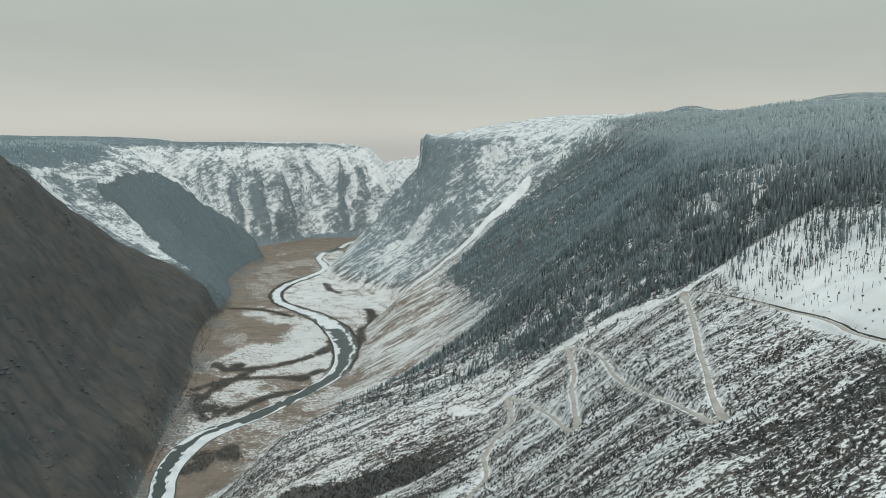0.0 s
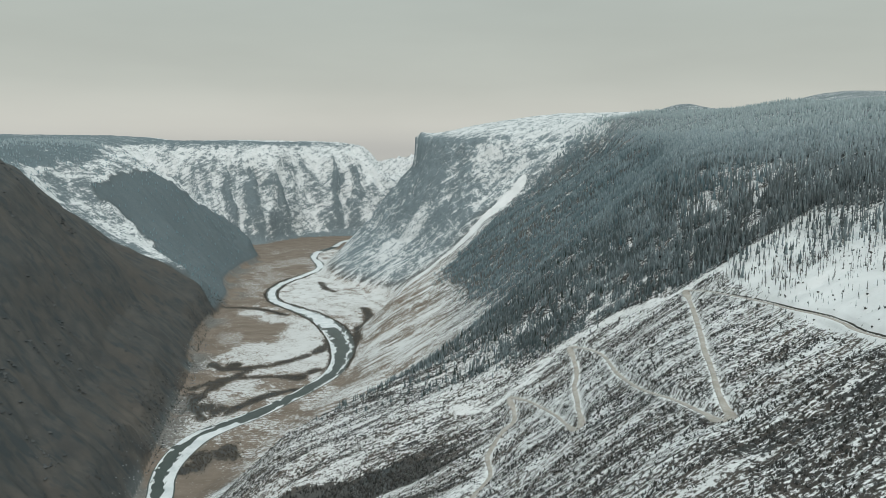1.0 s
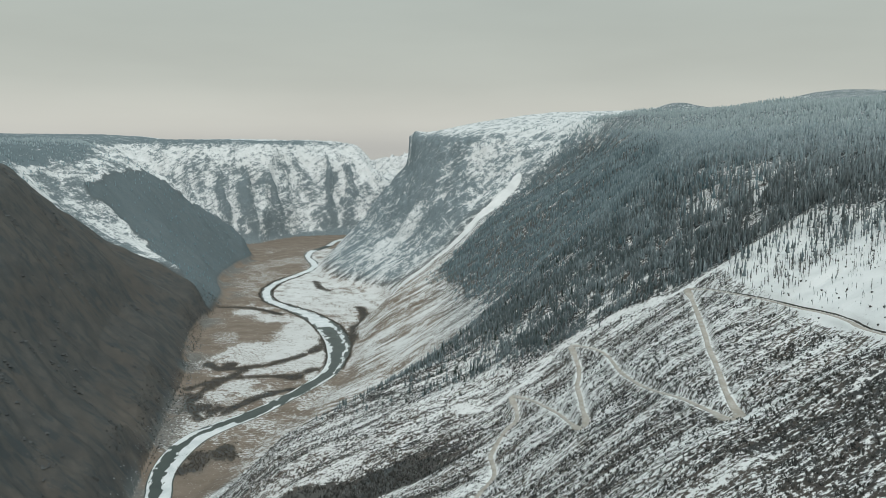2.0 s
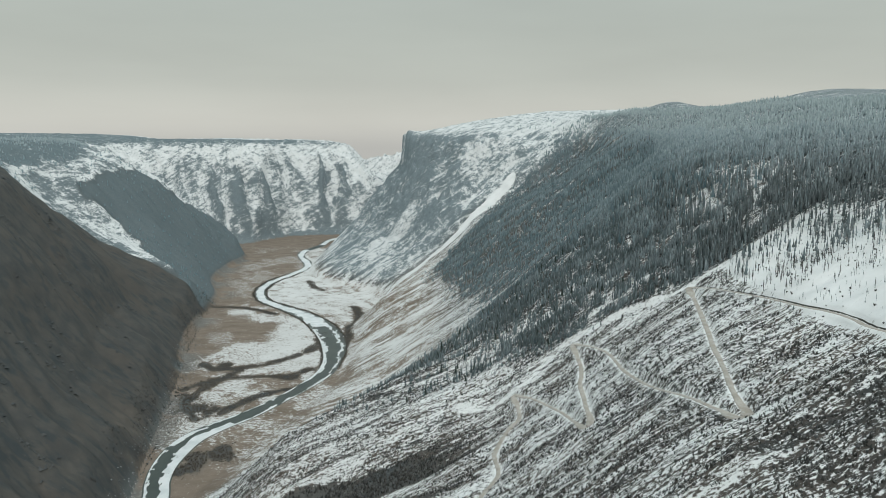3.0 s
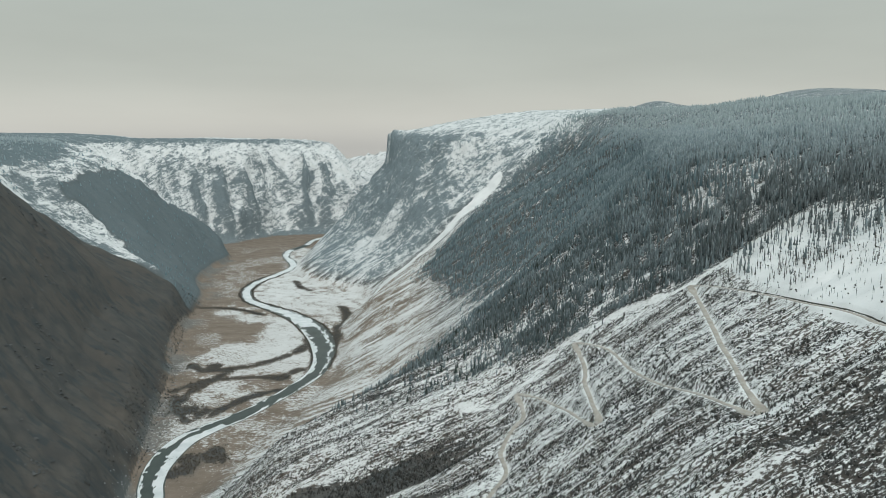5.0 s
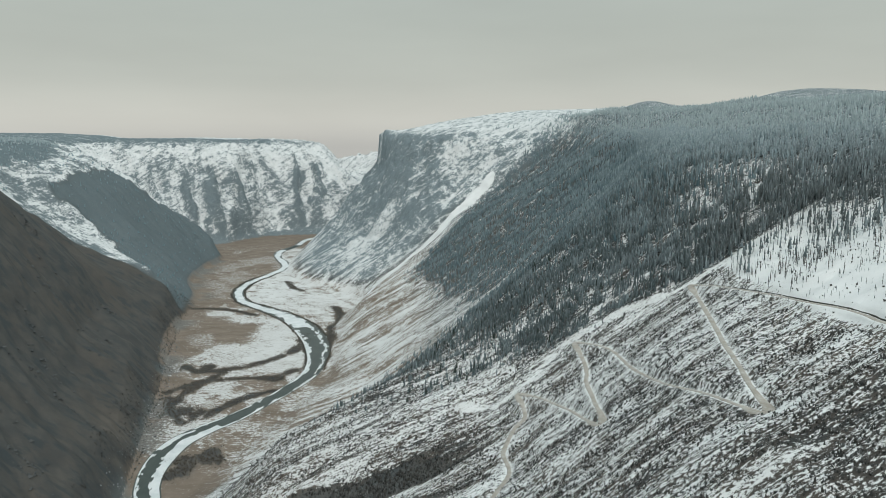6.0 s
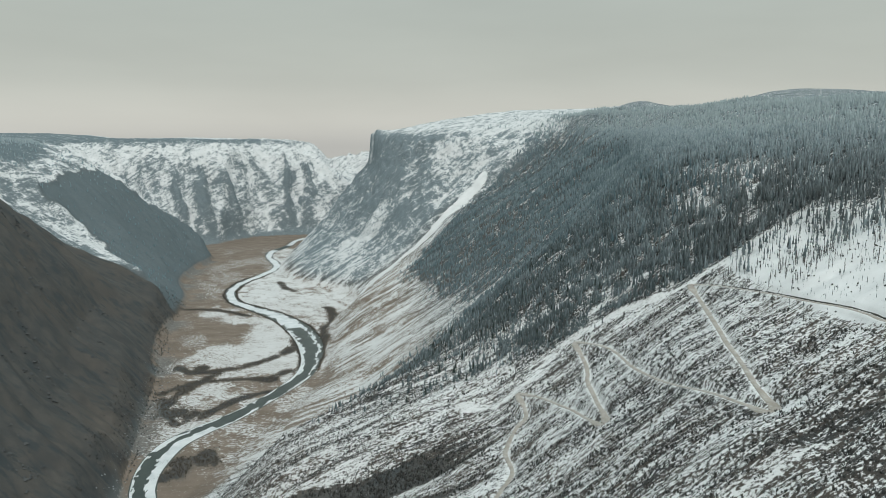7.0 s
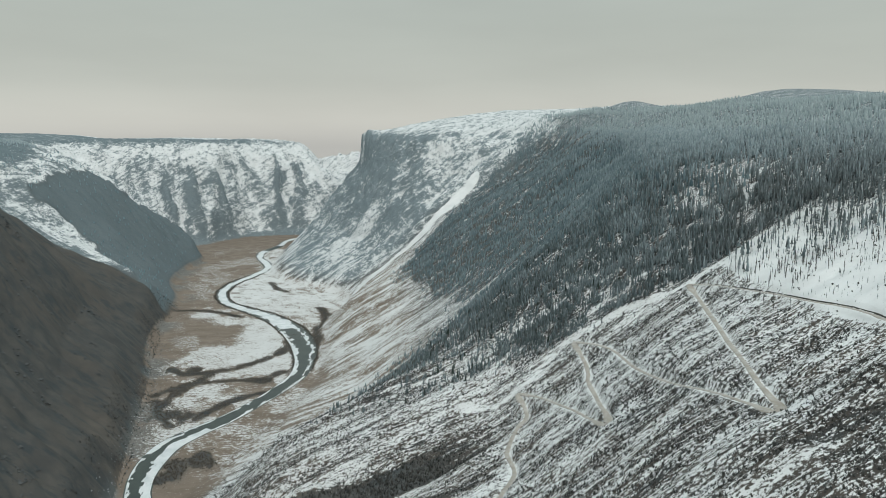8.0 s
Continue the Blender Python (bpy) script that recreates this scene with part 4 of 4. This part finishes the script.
ob = scatter("rock_outcrop", ROCKS, x, y, relief(x, y), 1.2 + 3.2 * rs.rand(len(x)) ** 2, 1.2 + 0.8 * rs.rand(len(x)),
             0.05 * rs.rand(len(x)), rs.rand(len(x)), ROCK, 78)
tagged(ob, "dark broken rock ribs on the brown slope", "rock", kind="stuff")
x, y, rs = throw(9000, -640, -400, 1000, 1900, 79)
off = x - feet(y)[0]
keep = (rs.rand(len(x)) < bump(off, -35, -10, 12, 45) * 0.5) & (near_line(x, y, river_line)[0] > 26)
x, y = x[keep], y[keep]
ob = scatter("boulder_field", ROCKS, x, y, relief(x, y), 0.7 + 1.8 * rs.rand(len(x)) ** 2, 1.0 + 0.5 * rs.rand(len(x)),
             0.9 * rs.rand(len(x)) ** 2, rs.rand(len(x)), ROCK, 80)
tagged(ob, "grey boulders strewn along the foot of the slope", "rock", kind="stuff")


# single larches on the snowy bench and along its edge
def part(name, bm, material, parent, label=""):
    """Links a bmesh as one mesh under a thing."""
    me = bpy.data.meshes.new(name)
    bm.to_mesh(me)
    bm.free()
    me.materials.append(material)
    ob = new(name, me)
    ob.parent = parent
    if label:
        ob["label"] = label
    return ob


def bark_material():
    m = Nodes("grey_larch_bark")
    n = m.noise(m.scaled(3, 3, 0.8), 1.0, 4.0)
    return m.done(m.mix(m.rng(n, 0.3, 0.7), (0.045, 0.040, 0.035), (0.10, 0.09, 0.08)), 0.95)


def twig_material():
    m = Nodes("larch_twigs")
    n = m.noise(m.scaled(0.9, 0.9, 0.7), 1.0, 4.0)
    ob_info = m.t.nodes.new("ShaderNodeObjectInfo").outputs["Random"]
    col = m.mix(m.rng(n, 0.3, 0.7), (0.060, 0.063, 0.062), (0.125, 0.120, 0.112))
    col = m.mix(m.math("MULTIPLY", ob_info, 0.35), col, (0.085, 0.078, 0.066))
    return m.done(col, 0.95)


BARK, TWIGS = bark_material(), twig_material()


def larch_tree(seed, slim):
    """A leafless larch: tapered trunk and a narrow crown of ragged whorls of branches."""
    rs = random.Random(seed)
    root = new("larch_tree")
    bm = bmesh.new()
    rings = []
    lean = (rs.uniform(-0.02, 0.02), rs.uniform(-0.02, 0.02))
    for t in (-0.05, 0.25, 0.6, 0.97):
        r = 0.017 * (1 - 0.85 * max(t, 0))
        rings.append([bm.verts.new((lean[0] * t + r * math.cos(a * 1.0472), lean[1] * t + r * math.sin(a * 1.0472), t)) for a in range(6)])
    for lo, hi in zip(rings, rings[1:]):
        for a in range(6):
            bm.faces.new((lo[a], lo[(a + 1) % 6], hi[(a + 1) % 6], hi[a]))
    part("trunk", bm, BARK, root, "straight grey bark trunk")
    bm = bmesh.new()
    start = rs.uniform(0.1, 0.3)
    for w in range(11):
        t = start + (0.97 - start) * w / 11
        reach = slim * (1 - 0.8 * (w / 11)) * rs.uniform(0.7, 1.2)
        for s in range(6):
            a = rs.uniform(0, 6.2832)
            r = reach * rs.uniform(0.6, 1.2)
            c, d = math.cos(a), math.sin(a)
            droop = rs.uniform(-0.03, 0.03)
            wide = r * 0.38
            mid = (c * r * 0.55, d * r * 0.55, t + droop * 0.4)
            p = [bm.verts.new((lean[0] * t, lean[1] * t, t + 0.03)),
                 bm.verts.new((mid[0] - d * wide, mid[1] + c * wide, mid[2] - 0.012)),
                 bm.verts.new((c * r, d * r, t + droop)),
                 bm.verts.new((mid[0] + d * wide, mid[1] - c * wide, mid[2] - 0.012)),
                 bm.verts.new((mid[0], mid[1], mid[2] + 0.035))]
            for q in ((0, 1, 4), (1, 2, 4), (2, 3, 4), (3, 0, 4), (0, 3, 2), (0, 2, 1)):
                bm.faces.new([p[k] for k in q])
    part("crown", bm, TWIGS, root, "bare ragged branches")
    return tagged(root, "tall leafless dark larch standing in snow", "tree", "larches on the snowy bench")


rs = random.Random(81)
kinds = [larch_tree(90 + k, 0.065 + 0.016 * (k % 3)) for k in range(6)]
cand_x, cand_y, crs = throw(9000, 225, 470, 420, 765, 82)
cz, ceast, _, _ = land(cand_x, cand_y)
beyond = cand_y + 1.1 * (cand_x - 286) - 702
want = (0.05 + 0.95 * step(-230, -90, beyond)) * (0.3 + 0.7 * step(0.4, 0.6, fbm(cand_x / 40, cand_y / 40, 83))) * (beyond < -60)
ok = (crs.rand(9000) < 0.34 * want) & (cz > 383) & clear_of_road(cand_x, cand_y, cz)
spots = np.nonzero(ok)[0][:298]
heights = relief(cand_x[spots], cand_y[spots])
for n, (i, h) in enumerate(zip(spots, heights)):
    s = rs.uniform(5, 11)
    m = pose(cand_x[i], cand_y[i], h, 0, 0, rs.uniform(0, 360)) @ Matrix.Diagonal((s * 1.1, s * 1.1, s, 1))
    if n < len(kinds):
        kinds[n].matrix_basis = m
    else:
        ob = copy_thing(kinds[n % len(kinds)], Matrix.Identity(4))
        ob.matrix_basis = m


# thin saplings scattered over the bench
x, y, rs = throw(9000, 232, 560, 400, 720, 106)
zz, east, _, _ = land(x, y)
beyond = y + 1.1 * (x - 286) - 702
keep = (zz > 386) & (rs.rand(len(x)) < 0.08 + 0.5 * step(-260, -60, beyond) * step(0.4, 0.6, fbm(x / 25, y / 25, 107))) & clear_of_road(x, y, zz)
x, y = x[keep], y[keep]
ob = scatter("larch_saplings", BARE, x, y, relief(x, y), 2.0 + 4.5 * rs.rand(len(x)) ** 1.5, 0.7 + 0.5 * rs.rand(len(x)), 0.5 * rs.rand(len(x)), rs.rand(len(x)), BARE_TREE, 108)
tagged(ob, "thin grey larch saplings in open snow", "saplings", kind="stuff")


# dark spruces standing out along the lower edge of the wood
def spruce_material():
    m = Nodes("dark_spruce_needles")
    n = m.noise(m.scaled(0.8, 0.8, 0.8), 1.0, 4.0)
    info = m.t.nodes.new("ShaderNodeObjectInfo").outputs["Random"]
    col = m.mix(m.rng(n, 0.3, 0.7), (0.022, 0.036, 0.033), (0.050, 0.068, 0.060))
    return m.done(m.mix(m.math("MULTIPLY", info, 0.4), col, (0.07, 0.088, 0.082)), 0.95)


SPRUCE = spruce_material()


def spruce_tree(seed):
    """A full conical spruce: short bare trunk and seven ragged, overlapping whorls of boughs."""
    rs = random.Random(seed)
    root = new("spruce_tree")
    bm = bmesh.new()
    low = [bm.verts.new((0.022 * math.cos(a * 1.0472), 0.022 * math.sin(a * 1.0472), -0.08)) for a in range(6)]
    top = [bm.verts.new((0.006 * math.cos(a * 1.0472), 0.006 * math.sin(a * 1.0472), 0.9)) for a in range(6)]
    for a in range(6):
        bm.faces.new((low[a], low[(a + 1) % 6], top[(a + 1) % 6], top[a]))
    part("trunk", bm, BARK, root, "short dark trunk")
    bm = bmesh.new()
    for w in range(7):
        t = 0.1 + 0.86 * w / 7
        r = 0.21 * (1 - 0.86 * w / 7) * rs.uniform(0.85, 1.12)
        tip = bm.verts.new((0, 0, min(1.0, t + 0.27)))
        heart = bm.verts.new((0, 0, t + 0.05))
        ring = []
        for s in range(12):
            a = 6.2832 * s / 12 + rs.uniform(-0.12, 0.12) + w
            q = r * (rs.uniform(0.9, 1.2) if s % 2 == 0 else rs.uniform(0.5, 0.72))
            ring.append(bm.verts.new((q * math.cos(a), q * math.sin(a), t + rs.uniform(-0.03, 0.02) + (0.025 if s % 2 else 0))))
        for s in range(12):
            bm.faces.new((tip, ring[s], ring[(s + 1) % 12]))
            bm.faces.new((heart, ring[(s + 1) % 12], ring[s]))
    part("crown", bm, SPRUCE, root, "dense dark green boughs")
    return tagged(root, "dark green conical spruce on the snowy slope", "tree", "spruces along the wood's lower edge")


def place_copies(kinds, xs, ys, low, high, seed, squash=1.0):
    """Stands the kinds and their copies at plan places, at sizes between low and high."""
    rs = random.Random(seed)
    for n, (px, py, pz) in enumerate(zip(xs, ys, relief(xs, ys))):
        s = rs.uniform(low, high)
        m = pose(px, py, pz, 0, 0, rs.uniform(0, 360)) @ Matrix.Diagonal((s, s, s * squash, 1))
        ob = kinds[n] if n < len(kinds) else copy_thing(kinds[n % len(kinds)], Matrix.Identity(4))
        ob.matrix_basis = m


sx, sy, srs = throw(6000, -170, 190, 770, 1250, 101)
sz, seast, _, _ = land(sx, sy)
ok = np.nonzero((srs.rand(6000) < 0.09 * step(-130, 10, sx - forest_edge(sy))) & (sz > 110) & clear_of_road(sx, sy, sz))[0][:190]
place_copies([spruce_tree(110 + k) for k in range(6)], sx[ok], sy[ok], 5.5, 10.5, 102)


# low leafless bushes on the open snow of the bench
def low_bush(seed):
    rs = np.random.RandomState(seed)
    v, f, _ = bush(rs, 9)
    ob = link_mesh("bush", v, f, TWIGS)
    return tagged(ob, "small leafless bush in open snow", "bush", "bushes on the snowy bench")


bx, by, brs = throw(1500, 240, 420, 400, 660, 103)
bz, beast, _, _ = land(bx, by)
ok = np.nonzero((brs.rand(1500) < 0.22 + 0.5 * step(0.5, 0.65, fbm(bx / 30, by / 30, 104))) & (bz > 390) & clear_of_road(bx, by, bz))[0][:260]
place_copies([low_bush(120 + k) for k in range(5)], bx[ok], by[ok], 0.7, 1.9, 105)
